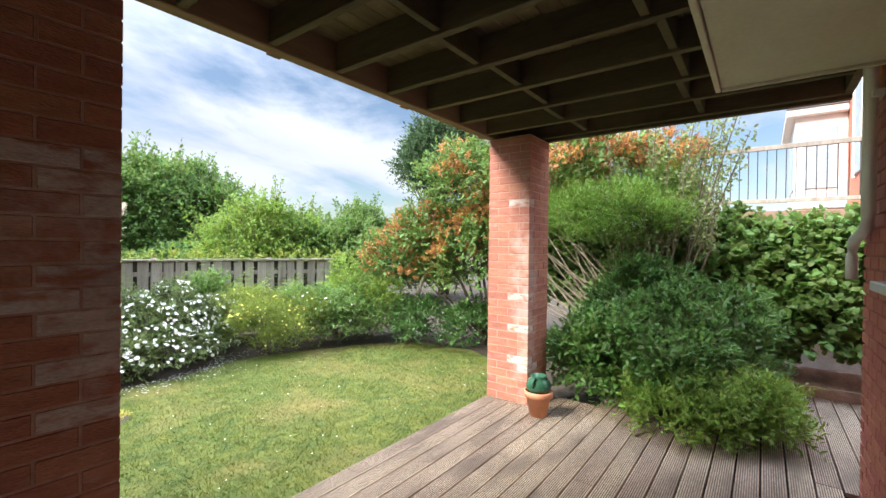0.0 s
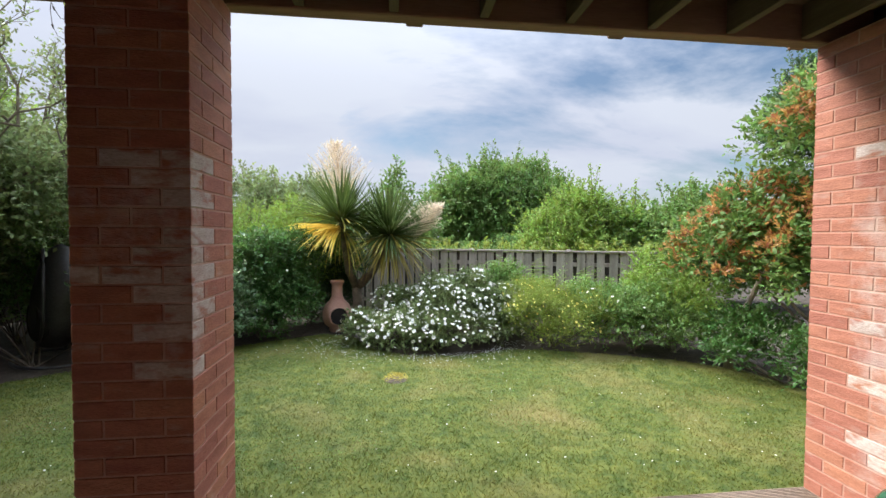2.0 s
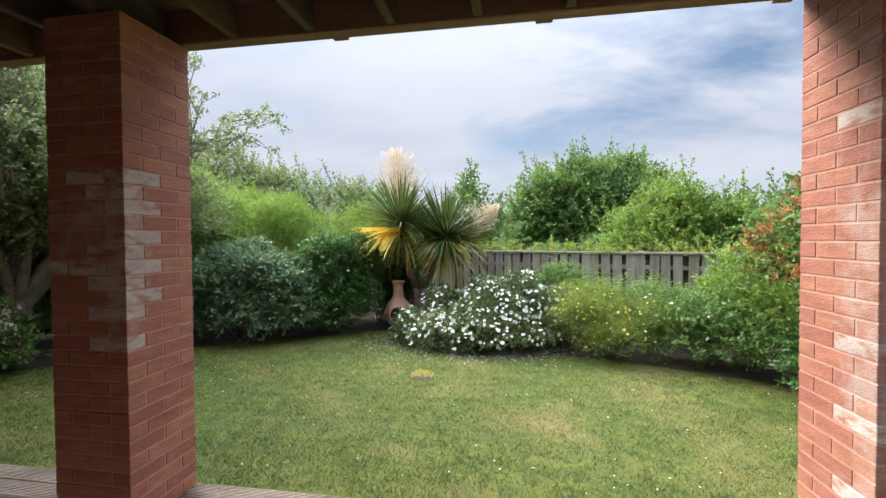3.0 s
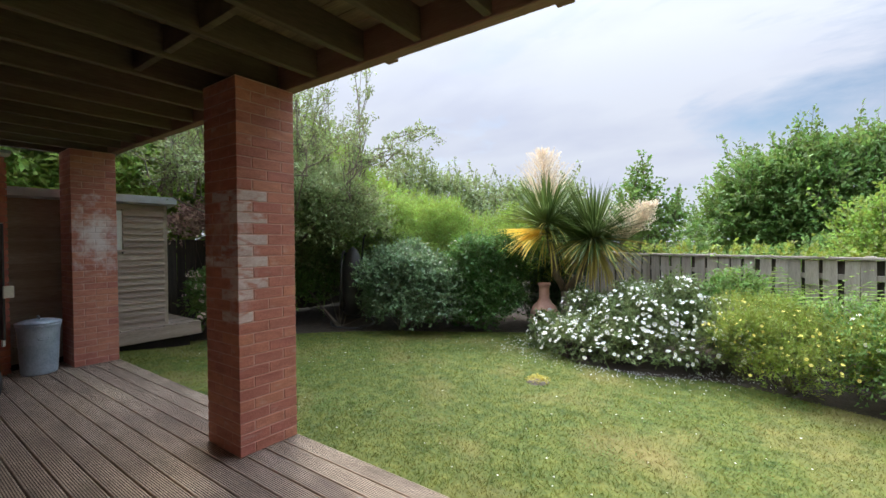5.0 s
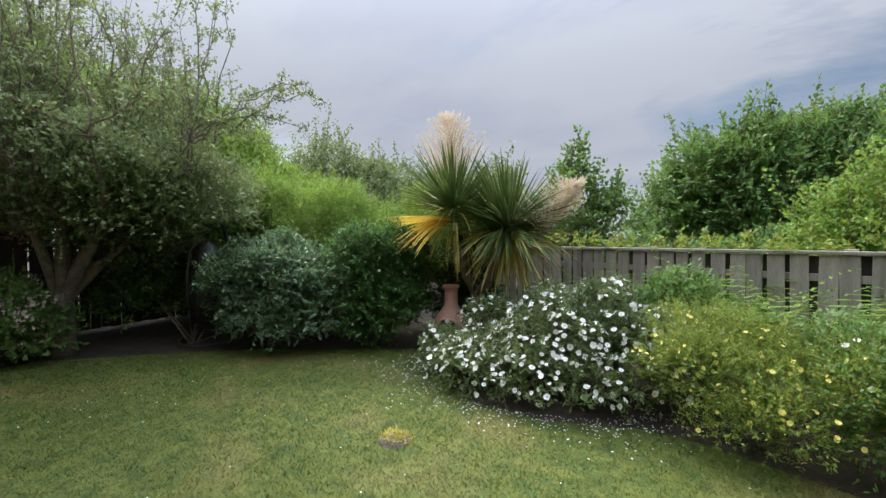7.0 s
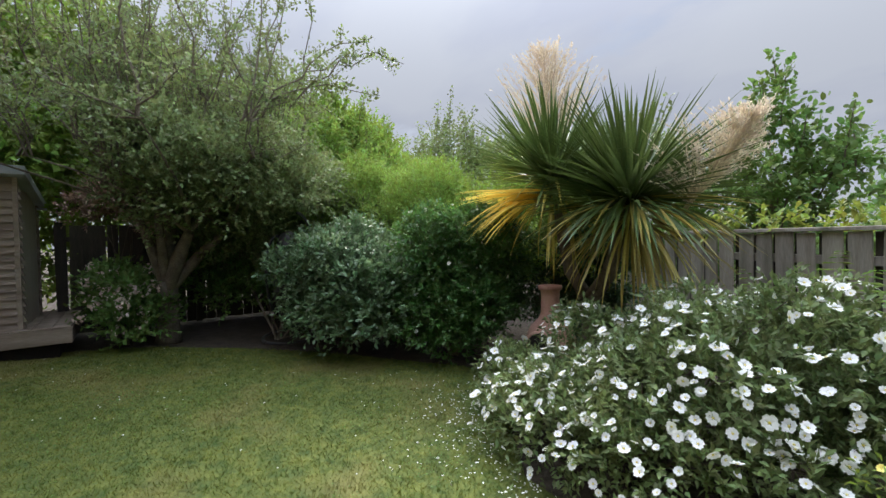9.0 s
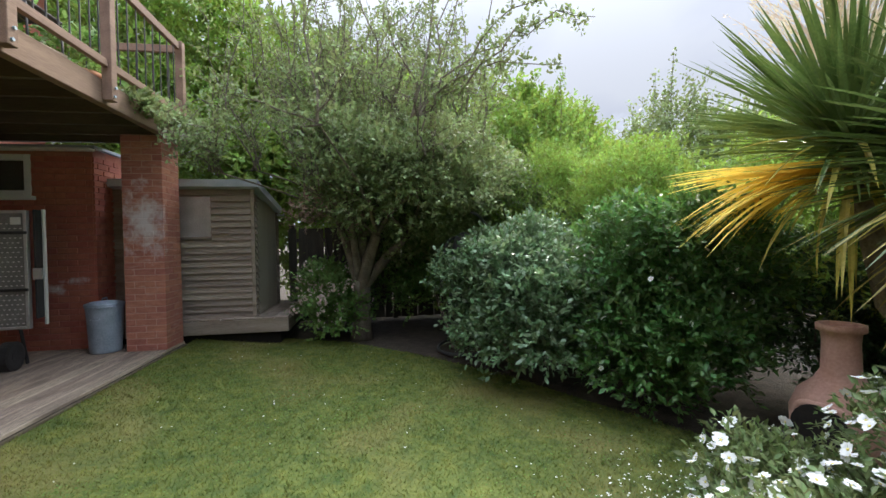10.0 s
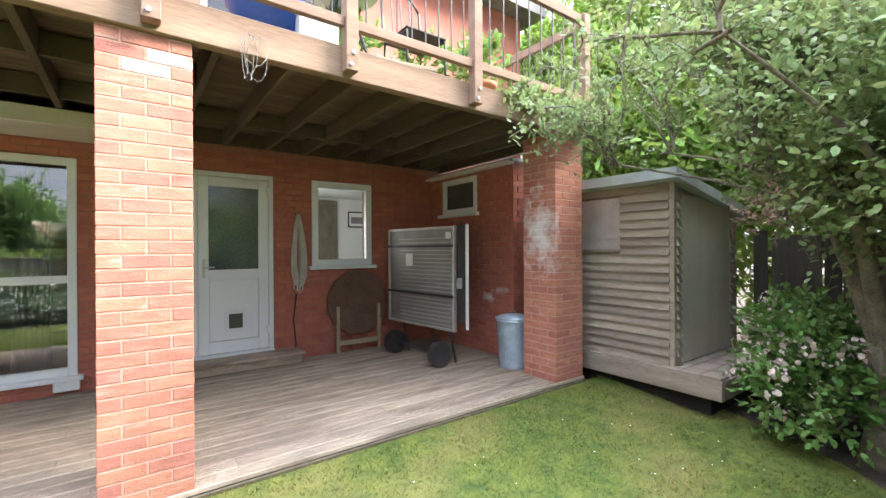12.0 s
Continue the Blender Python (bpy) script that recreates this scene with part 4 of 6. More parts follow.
# ---- neighbouring house to the east ----
def neighbour():
    ob = thing("neighbour_house", (8.2, -3.5, GROUND), "neighbouring red brick house with white bay window above", "house")
    part("wall", box(0, 12, -6, 0, 0, 6.4), M["brick_joined"], ob)
    part("roof", box(-0.3, 12.3, -6.3, 0.35, 6.402, 6.7), M["slate"], ob)
    bay = part("bay", box(2.6, 5.6, 0.002, 0.8, 2.5, 4.35, 0.01), M["white"], ob, "white panelled bay")
    part("bay_cornice", box(2.45, 5.75, 0.002, 0.95, 4.352, 4.50, 0.02), M["white"], ob)
    b = bmesh.new()
    pr = [(0.95, 4.502), (0.0, 5.0), (0.0, 4.502)]
    va = [b.verts.new((2.42, y + 0.003, z)) for y, z in pr]
    vb = [b.verts.new((5.78, y + 0.003, z)) for y, z in pr]
    for k in range(3):
        b.faces.new((va[k], va[(k + 1) % 3], vb[(k + 1) % 3], vb[k]))
    b.faces.new(va[::-1])
    b.faces.new(vb)
    bmesh.ops.recalc_face_normals(b, faces=b.faces)
    part("bay_roof", b, M["slate"], ob)
    part("bay_pane", box(2.57, 2.598, 0.16, 0.68, 2.9, 4.1, 0), M["zinc"], ob, "pale reflecting side pane")
    for x in (2.75, 3.7, 4.65):
        part("bay_pane", box(x, x + 0.8, 0.802, 0.82, 2.9, 4.1, 0), M["zinc"], ob)
    part("window_pane", box(0.9, 1.7, 0.002, 0.03, 3.0, 4.6, 0), M["zinc"], ob)
    for x in (0.84, 1.7):
        part("window_frame", box(x, x + 0.06, 0.002, 0.05, 2.95, 4.65, 0.004), M["white"], ob)
    nb = thing("neighbour_balcony", (8.0, -3.48, GROUND), "neighbouring timber balcony with thin dark balusters", "balcony")
    part("floor", box(0, 6, 0.0, 2.6, 2.05, 2.27, 0.01), M["beam"], nb)
    def rail_run(x0, y0, x1, y1, n, posts):
        dx, dy = x1 - x0, y1 - y0
        L = math.hypot(dx, dy)
        turn = math.degrees(math.atan2(dy, dx))
        for z, t in ((3.24, 0.07), (2.40, 0.06)):
            r = part("rail", box(0, L, -0.025, 0.025, z, z + t, 0.004), M["fence"], nb)
            r.matrix_basis = pose(x0, y0, 0, 0, 0, turn)
        for i in range(posts):
            f = i / max(posts - 1, 1)
            part("post", box(x0 + dx * f - 0.045, x0 + dx * f + 0.045, y0 + dy * f - 0.045, y0 + dy * f + 0.045, 2.0, 3.42, 0.005), M["fence"], nb)
        for i in range(n):
            f = (i + 0.5) / n
            part("baluster", tube([(x0 + dx * f, y0 + dy * f, 2.45), (x0 + dx * f, y0 + dy * f, 3.25)], 0.007, 6), M["black"], nb)
    rail_run(0.05, 0.1, 0.05, 2.5, 20, 2)
    rail_run(0.05, 2.55, 5.9, 2.55, 40, 4)
    part("support", box(0.1, 0.3, 2.2, 2.4, 0, 2.048), M["fence"], nb)
    part("support", box(5.6, 5.8, 2.2, 2.4, 0, 2.048), M["fence"], nb)


neighbour()


def downpipe():
    ob = thing("downpipe", (2.62, WALL_Y + 0.05, 0), "white plastic downpipe on the brick corner of the house", "downpipe")
    part("pipe", tube([(0, 0, 5.5), (0, 0, 1.70), (0.03, 0, 1.64), (0.12, 0, 1.61), (0.40, 0, 1.57), (0.47, 0, 1.53), (0.49, 0, 1.47), (0.49, 0, 1.33)], 0.030, 12), M["upvc"], ob, smooth=True)
    for z in (2.3, 3.2):
        x = 0.18 if z < 1.6 else 0
        part("bracket", box(x - 0.05, x + 0.05, -0.048, 0.0, z, z + 0.04, 0.004), M["upvc"], ob)


downpipe()


# ---- the garden ----
shed()
picket_fence("garden_fence", FENCE_A, FENCE_B, GROUND, 1.22, 0.180, 0.140, "fence", "weathered grey hit-and-miss board garden fence with a cap rail", back=True)
# The shade beneath the trees is painted into this fence's wood.
picket_fence("dark_fence", (-5.9, 1.0), (-5.9, 6.6), GROUND, 1.55, 0.15, 0.143, "fence_shaded", "dark shaded slatted fence behind the shed", cap=False)
deck()
pillars()


def chiminea():
    ob = thing("chiminea", (-0.16, 5.16, GROUND), "pink terracotta chiminea with dark firebox by the fence", "chiminea", turn=15)
    prof = [(0.10, 0.0), (0.13, 0.03), (0.12, 0.06), (0.19, 0.12), (0.225, 0.22), (0.228, 0.32), (0.19, 0.42), (0.12, 0.49), (0.088, 0.55), (0.083, 0.70), (0.088, 0.755), (0.108, 0.765), (0.108, 0.80), (0.085, 0.80), (0.07, 0.74), (0.07, 0.6)]
    ob.scale = (1.06, 1.06, 1.08)
    part("body", lathe(prof, 32), M["clay"], ob, smooth=True)
    m = part("mouth", tube([(0, -0.16, 0.27), (0, -0.234, 0.27)], 0.128, 20), M["void"], ob, "sooty firebox opening")
    m.scale = (1, 1, 1)
    rim = bmesh.new()
    pts = [(0.134 * math.copysign(abs(math.cos(a)) ** 0.7, math.cos(a)), -0.216 + 0.02 * abs(math.cos(a)), 0.27 + 0.125 * math.copysign(abs(math.sin(a)) ** 0.7, math.sin(a))) for a in [2 * math.pi * i / 24 for i in range(25)]]
    part("rim", tube(pts, 0.018, 8, rim), M["clay"], ob, smooth=True)


def pot():
    ob = thing("terracotta_pot", (3.06, -0.62, 0.0), "terracotta flower pot at the foot of the brick pillar", "flower pot")
    part("body", lathe([(0.075, 0.0), (0.108, 0.17), (0.125, 0.172), (0.128, 0.225), (0.116, 0.225), (0.105, 0.19), (0.10, 0.17)], 28), M["terracotta"], ob, smooth=True)
    part("soil", lathe([(0.002, 0.188), (0.104, 0.189)], 20), M["soil"], ob)
    jar = thing("glazed_jar", (3.06, -0.62, 0.19), "dark green glazed jar standing in the terracotta pot", "jar")
    part("body", lathe([(0.07, 0.0), (0.108, 0.05), (0.112, 0.09), (0.085, 0.135), (0.062, 0.15), (0.075, 0.168), (0.066, 0.168), (0.05, 0.15)], 28), M["glaze"], jar, smooth=True)
    part("handle", tube([(0.06, 0, 0.155), (0.10, 0, 0.15), (0.12, 0, 0.115), (0.105, 0, 0.08)], 0.010, 7), M["glaze"], jar, smooth=True)
    part("handle", tube([(-0.06, 0, 0.155), (-0.10, 0, 0.15), (-0.12, 0, 0.115), (-0.105, 0, 0.08)], 0.010, 7), M["glaze"], jar, smooth=True)


def metal_bin():
    ob = thing("metal_bin", (-3.76, -0.72, 0.0), "galvanised metal dustbin beside the brick pillar", "bin")
    ob.scale = (0.92, 0.92, 1.0)
    prof = [(0.165, 0.0), (0.17, 0.012)]
    for i in range(8):
        z = 0.03 + i * 0.062
        r = 0.172 + z * 0.055
        prof += [(r, z), (r + 0.004, z + 0.03)]
    prof += [(0.207, 0.53), (0.215, 0.54), (0.215, 0.56), (0.205, 0.56), (0.19, 0.50), (0.15, 0.03), (0.002, 0.03)]
    part("body", lathe(prof, 32), M["zinc"], ob, smooth=True)
    part("lid", lathe([(0.218, 0.562), (0.22, 0.575), (0.15, 0.60), (0.002, 0.615)], 32), M["zinc"], ob, smooth=True)
    part("handle", tube([(-0.05, 0, 0.606), (-0.045, 0, 0.64), (0.045, 0, 0.64), (0.05, 0, 0.606)], 0.007, 7), M["zinc"], ob, smooth=True)
    for s in (-1, 1):
        part("handle", tube([(s * 0.205, -0.05, 0.42), (s * 0.235, -0.045, 0.40), (s * 0.235, 0.045, 0.40), (s * 0.205, 0.05, 0.42)], 0.006, 7), M["zinc"], ob, smooth=True)


def trailer():
    """A small trailer stood on its side against the wall: patterned aluminium floor, frame, wheels, drawbar."""
    ob = thing("folded_trailer", (-3.22, -1.12, 0.0), "folded grey metal trailer with chequer-plate floor beside the wall", "trailer", turn=-83.4)
    w, z0, z1 = 1.30, 0.40, 1.65
    part("panel", box(0.03, w - 0.03, -0.012, 0.012, z0 + 0.03, z1 - 0.03, 0.002), M["dull_alu"], ob, "grey chequer-plate aluminium panel")
    for nm, b in (("frame_bar", (0, 0.03, -0.03, 0.03, z0, z1)), ("frame_bar", (w - 0.03, w, -0.03, 0.03, z0, z1)), ("frame_bar", (0.03, w - 0.03, -0.03, 0.03, z0, z0 + 0.03)),
                  ("frame_bar", (0.03, w - 0.03, -0.03, 0.03, z1 - 0.03, z1))):
        part(nm, box(*b, 0.004), M["alu"], ob)
    for z in (0.80, 1.40):
        part("strap", box(-0.005, w + 0.005, 0.0305, 0.042, z, z + 0.03, 0.003), M["black"], ob)
    b = bmesh.new()
    k = 0
    for i in range(22):
        for j in range(22):
            x, z = 0.06 + i * 0.046 + (j % 2) * 0.023, z0 + 0.06 + j * 0.05
            if 0.79 < z < 0.84 or 1.38 < z < 1.45 or z > z1 - 0.06 or x > w - 0.06:
                continue
            s = 0.0145
            vs = [b.verts.new((x - s, 0.0122, z)), b.verts.new((x, 0.0122, z - s * 0.5)), b.verts.new((x + s, 0.0122, z)), b.verts.new((x, 0.0122, z + s * 0.5)), b.verts.new((x, 0.0165, z))]
            for q in range(4):
                b.faces.new((vs[q], vs[(q + 1) % 4], vs[4]))
    bmesh.ops.recalc_face_normals(b, faces=b.faces)
    tagged(part("chequer_relief", b, M["white"], ob, "small raised pale lozenges"), kind="stuff")
    part("reflector", box(0.05, 0.14, 0.0125, 0.03, 1.50, 1.58, 0.006), M["white"], ob)
    part("label", box(0.78, 0.92, 0.0125, 0.016, 1.16, 1.32, 0.001), M["white"], ob)
    part("side_board", box(-0.060, -0.040, -0.13, 0.0, z0 + 0.1, z1 + 0.01, 0.004), M["black"], ob)
    part("side_rail", box(-0.085, -0.062, -0.145, -0.105, z0 + 0.02, z1 + 0.02, 0.004), M["white"], ob)
    part("latch", box(-0.12, -0.04, 0.0, 0.03, 0.92, 1.04, 0.004), M["alu"], ob)
    wheel = thing("wheel", (0, 0, 0), "", "")
    for x, y in ((0.10, 0.16), (1.02, 0.12)):
        wh = part("wheel", tube([(x - 0.05, y, 0.151), (x - 0.045, y, 0.151), (x + 0.045, y, 0.151), (x + 0.05, y, 0.151)], [0.12, 0.15, 0.15, 0.12], 24), M["black"], ob, "black rubber tyre")
        part("hub", tube([(x - 0.053, y, 0.151), (x + 0.053, y, 0.151)], 0.06, 18), M["black"], wh)
    bpy.data.objects.remove(wheel)
    part("axle", tube([(0.10, 0.16, 0.15), (1.02, 0.12, 0.15)], 0.02, 8), M["black"], ob)
    part("leg", tube([(0.1, 0, 0.43), (0.1, -0.1, 0.01)], 0.016, 8), M["black"], ob)
    part("leg", tube([(1.0, 0, 0.43), (1.0, -0.1, 0.01)], 0.016, 8), M["black"], ob)


def folded_table():
    ob = thing("folding_table", (-2.66, -2.60, 0.0), "round dark wooden folding table leaning on the wall", "table")
    top = part("tabletop", tube([(0, 0.0, 0.66), (0, 0.028, 0.662)], 0.43, 40), M["darkwood"], ob, "dark stained round top")
    for s in (-1, 1):
        part("leg", box(s * 0.30 - 0.02, s * 0.30 + 0.02, 0.035, 0.07, 0.0, 0.62, 0.004), M["palewood"], ob, "pale wooden leg")
    part("stretcher", box(-0.28, 0.28, 0.04, 0.065, 0.10, 0.16, 0.004), M["palewood"], ob)
    part("batten", box(-0.25, 0.25, 0.029, 0.05, 0.50, 0.56, 0.004), M["darkwood"], ob)


def hose():
    ob = thing("hose_coil", (-1.86, WALL_Y + 0.05, 0.0), "pale hose hanging in loops from a wall hook", "hose")
    rng = random.Random(8)
    for i in range(15):
        w = 0.04 + 0.09 * rng.random()
        zb = 0.80 + 0.22 * rng.random()
        o = rng.uniform(-0.03, 0.03)
        y = 0.02 + 0.045 * rng.random()
        pts = []
        for k in range(17):
            a = 2 * math.pi * k / 16
            s = (1 - math.cos(a)) / 2
            pts.append((o * s + math.sin(a) * w * (0.35 + 0.65 * s), y, 1.84 - (1.84 - zb) * s))
        part("loop", tube(pts, 0.0062, 6, caps=False), M["rope"], ob, smooth=True)
    part("hook", tube([(0, -0.048, 1.83), (0, 0.07, 1.83), (0, 0.085, 1.87)], 0.009, 7), M["black"], ob)
    part("tail", tube([(0.02, 0.03, 0.82), (0.06, 0.03, 0.5), (0.03, 0.03, 0.2), (0.05, 0.05, 0.01)], 0.010, 6), M["black"], ob, smooth=True)


def door_step():
    ob = thing("door_step", (-1.15, WALL_Y + 0.012, 0), "low worn timber step below the back door", "step")
    part("tread", box(-0.72, 0.68, 0.0, 0.34, 0.105, 0.14, 0.006), M["deck"], ob)
    part("riser", box(-0.68, 0.64, 0.0, 0.30, 0.004, 0.104, 0.006), M["deck"], ob)


def vent_box():
    ob = thing("wall_vent", (0.36, WALL_Y, 0.02), "small white plastic box under the tall window", "vent")
    part("body", box(-0.1, 0.1, 0.0, 0.07, 0.0, 0.10, 0.008), M["upvc"], ob)


def interior():
    c = thing("curtain", (0.52, -3.05, 0.10), "pale hanging curtain inside the tall window", "curtain")
    bm = bmesh.new()
    n = 40
    lo = [bm.verts.new((i * 0.3 / n, 0.03 * math.sin(i * 1.1), 0)) for i in range(n + 1)]
    hi = [bm.verts.new((i * 0.2 / n, 0.02 * math.sin(i * 1.1), 2.2)) for i in range(n + 1)]
    for i in range(n):
        bm.faces.new((lo[i], lo[i + 1], hi[i + 1], hi[i]))
    o = part("cloth", bm, M["curtain"], c, smooth=True)
    s = o.modifiers.new("thick", "SOLIDIFY")
    s.thickness = 0.004
    p = thing("wall_picture", (-4.37, -6.196, 2.05), "small dark-framed picture on the white room wall", "picture", turn=-90)
    part("frame", box(-0.02, 0, -0.27, 0.27, -0.18, 0.18, 0.004), M["black"], p)
    part("mount", box(-0.023, -0.0205, -0.24, 0.24, -0.15, 0.15), M["white"], p)
    part("print", box(-0.026, -0.0235, -0.20, 0.20, -0.09, 0.06), M["slate"], p)


chiminea(); pot(); metal_bin(); trailer(); folded_table(); hose(); door_step(); vent_box(); interior()


def cordyline():
    ob = thing("cordyline_palm", (0.15, 5.35, GROUND), "two-headed cordyline palm with spiky leaves, yellowed below, and cream flower plumes", "palm tree")
    rng = np.random.default_rng(11)
    heads = [((0.57, -0.25, 1.62), 1.0), ((-0.23, -0.23, 1.87), 1.0)]
    tr = tube([(0, 0, -0.02), (0.02, 0, 0.45), (0.0, 0, 0.8)], [0.10, 0.085, 0.08], 12)
    for h, _ in heads:
        tube([(0, 0, 0.72), (h[0] * 0.5, h[1] * 0.5, 1.0), h], [0.075, 0.065, 0.055], 10, tr)
    part("trunk", tr, M["bark"], ob, smooth=True)
    kinds = []
    for droop in (0.05, 0.16, 0.38):
        for mt in ("palm_green", "palm_olive", "palm_yellow"):
            bm = bmesh.new()
            rows = []
            for i in range(6):
                t = i / 5
                w = 0.0145 * (1.0 - t) ** 0.6 * (0.55 + 1.2 * min(t * 2, 1)) + 0.0008
                x, z = t * (1 - 0.25 * droop * t), -droop * t * t * 0.8
                rows.append([bm.verts.new((x, -w, z + w * 0.5)), bm.verts.new((x, 0, z)), bm.verts.new((x, w, z + w * 0.5))])
            for a, b in zip(rows, rows[1:]):
                bm.faces.new((a[0], b[0], b[1], a[1]))
                bm.faces.new((a[1], b[1], b[2], a[2]))
            kinds.append((droop, mt, mesh_of("leaf", bm, M[mt])))
    for hi, ((hx, hy, hz), size) in enumerate(heads):
        rest_v = {}
        for i in range(760):
            el = math.asin(max(-0.98, min(0.99, rng.uniform(-0.85, 1.0))))
            az = rng.uniform(0, 360)
            e = math.degrees(el)
            if hi == 1 and i > 680:
                e, az = rng.uniform(-20, 9), rng.uniform(175, 258)
            elif e < -12 and rng.random() < (0.72 if hi == 0 else 0.9):
                continue
            old = e < -12
            side = math.cos(radians(az - 200))
            mt = "palm_olive" if old else "palm_green"
            if hi == 1 and math.cos(radians(az - 214)) > 0.60 and -22 < e < 10:
                mt = "palm_yellow"
            if mt == "palm_green" and e < 2 and rng.random() < 0.4:
                mt = "palm_olive"
            d = 0.05 if e > 35 else (0.16 if e > 0 else 0.38)
            me = next(k[2] for k in kinds if k[0] == d and k[1] == mt)
            s = size * rng.uniform(0.75, 1.05) * (0.9 if old else 1.0) * (0.9 if mt == "palm_yellow" else 1.0)
            m4 = pose(hx, hy - (0.05 if mt == "palm_yellow" else 0), hz - (0.12 if old or mt == "palm_yellow" else 0) + rng.uniform(-0.05, 0.05), 0, 0, az) @ pose(0.03, 0, 0, 0, -e, 0) @ Matrix.Diagonal((s, s * 0.95, s, 1))
            if i % 4 == 0:
                o = new("leaf", me)
                o.parent = ob
                o.matrix_basis = m4
            else:
                bmj = rest_v.setdefault(mt, bmesh.new())
                n0 = len(bmj.verts)
                bmj.from_mesh(me)
                bmj.verts.ensure_lookup_table()
                for v in bmj.verts[n0:]:
                    v.co = m4 @ v.co
        for mt, bmj in rest_v.items():
            tagged(part("leaf_mass", bmj, M[mt], ob), kind="stuff")
    # plumes: branched flower heads, one upright, one hanging to the side
    for (px, py, pz, h, lean, wide, droop) in ((-0.25, -0.24, 1.92, 1.18, -0.06, 0.50, 0.0), (0.95, -0.22, 1.50, 0.78, 0.75, 0.40, 0.45)):
        bm = bmesh.new()
        top = Vector((px + lean * h * 0.8, py, pz + h * (1 - 0.35 * abs(lean))))
        base = Vector((px, py, pz))
        tube([base, base.lerp(top, 0.5), top], [0.018, 0.012, 0.003], 6, bm)
        P, D = [], []
        for i in range(190):
            t = 0.10 + 0.88 * rng.random()
            c = base.lerp(top, t)
            a = rng.uniform(0, 2 * math.pi)
            ln = (wide * (1 - t) ** 0.75 + 0.05) * rng.uniform(0.75, 1.2)
            rise = ln * (1.2 - 2.2 * droop * rng.random()) + 0.05
            tip = c + Vector((math.cos(a) * ln, math.sin(a) * ln, rise))
            mid = c.lerp(tip, 0.55) + Vector((0, 0, 0.10 * ln))
            tube([c, mid, tip], [0.004, 0.003, 0.0012], 3, bm, caps=False)
            for k in range(22):
                f = 0.25 + 0.75 * rng.random()
                q = c.lerp(mid, f / 0.55) if f < 0.55 else mid.lerp(tip, (f - 0.55) / 0.45)
                P.append(q + Vector(rng.normal(size=3) * 0.008))
                D.append(unit(rng.normal(size=3) * 0.7 + np.array([math.cos(a), math.sin(a), rise / max(ln, 0.05)])))
        part("plume_stalk", bm, M["plume"], ob)
        P, D = np.array(P), np.array(D)
        me = leaves("plume", P, D, unit(rng.normal(size=P.shape)), 0.026 + 0.016 * rng.random(len(P)), 0.008, M["plume"])
        part("plume", me, None, ob, "cream feathery flower plume")


cordyline()


def cistus():
    c = [(-0.72, 0.0, 0.13, 0.5, 0.42, 0.24), (-0.3, -0.10, 0.25, 0.58, 0.55, 0.31), (-0.3, -0.35, 0.2, 0.6, 0.40, 0.26), (0.35, -0.30, 0.24, 0.65, 0.48, 0.30), (0.95, -0.05, 0.26, 0.5, 0.48, 0.30), (0.35, 0.0, 0.46, 0.62, 0.58, 0.42), (0.9, 0.15, 0.45, 0.52, 0.5, 0.38), (0.55, 0.35, 0.58, 0.5, 0.45, 0.33), (0.72, 0.10, 0.86, 0.26, 0.25, 0.20), (-0.52, 0.15, 0.62, 0.24, 0.25, 0.18), (0.15, 0.2, 0.84, 0.20, 0.22, 0.15), (1.28, 0.0, 0.58, 0.24, 0.3, 0.28), (-0.95, -0.1, 0.30, 0.22, 0.25, 0.18), (-0.05, 0.3, 0.40, 0.5, 0.45, 0.36)]
    ob = shrub("rock_rose_bush", (1.27, 4.25, GROUND), c, "rounded rock rose bush covered in white flowers", "shrub", "leaf_cistus", 7200, 7, 0.12, 0.042, 0.019, seed=21, stems=16, lumps=False)
    rng = np.random.default_rng(22)
    P, out, k = clump_points(rng, c, 9500, 0.97, -0.25)
    C = np.array(c)
    keep = np.ones(len(P), bool)
    for q in C:
        d = (P - q[:3]) / (q[3:6] * 0.93)
        keep &= (d ** 2).sum(1) > 0.98
    keep &= P[:, 2] > 0.12
    P, out = P[keep], out[keep]
    fl = flower_mesh("flower", 5, 0.029, M["petal"], M["yellow"])
    scatter_parts(rng, fl, "flower", ob, (P + out * 0.05)[:300], unit(out + [0, 0, 0.5])[:300], 0.6, 1.1, 0.5)
    bm = bmesh.new()
    for p, n in zip(P[300:1020], out[300:1020]):
        n0 = len(bm.verts)
        bm.from_mesh(fl)
        bm.verts.ensure_lookup_table()
        mm = aim(p + n * rng.uniform(0.0, 0.08), unit(n + [0, 0, 0.5] + rng.normal(size=3) * 0.5), rng.random() * 360) @ Matrix.Scale(0.5 + 0.6 * rng.random(), 4)
        for v in bm.verts[n0:]:
            v.co = mm @ v.co
    me = mesh_of("flower_mass", bm, M["petal"])
    me.materials.append(M["yellow"])
    tagged(part("flower_mass", me, None, ob), kind="stuff")
    n = 850
    a = rng.uniform(radians(165), radians(350), n)
    r = 0.92 + 0.26 * np.abs(rng.normal(size=n))
    X = 1.27 + np.cos(a) * 1.3 * r
    Y = 4.30 + np.sin(a) * 0.85 * r
    me = leaves("petals", np.c_[X, Y, GROUND + 0.012 + 0.01 * rng.random(n)], unit(np.c_[rng.normal(size=(n, 2)), 0.15 * rng.normal(size=n)]), unit(np.c_[0.3 * rng.normal(size=(n, 2)), np.ones(n)]), 0.012 + 0.010 * rng.random(n), 0.013, M["petal"])
    tagged(part("fallen_petals", me), "white petals scattered over the soil and lawn edge", "petals", kind="stuff")


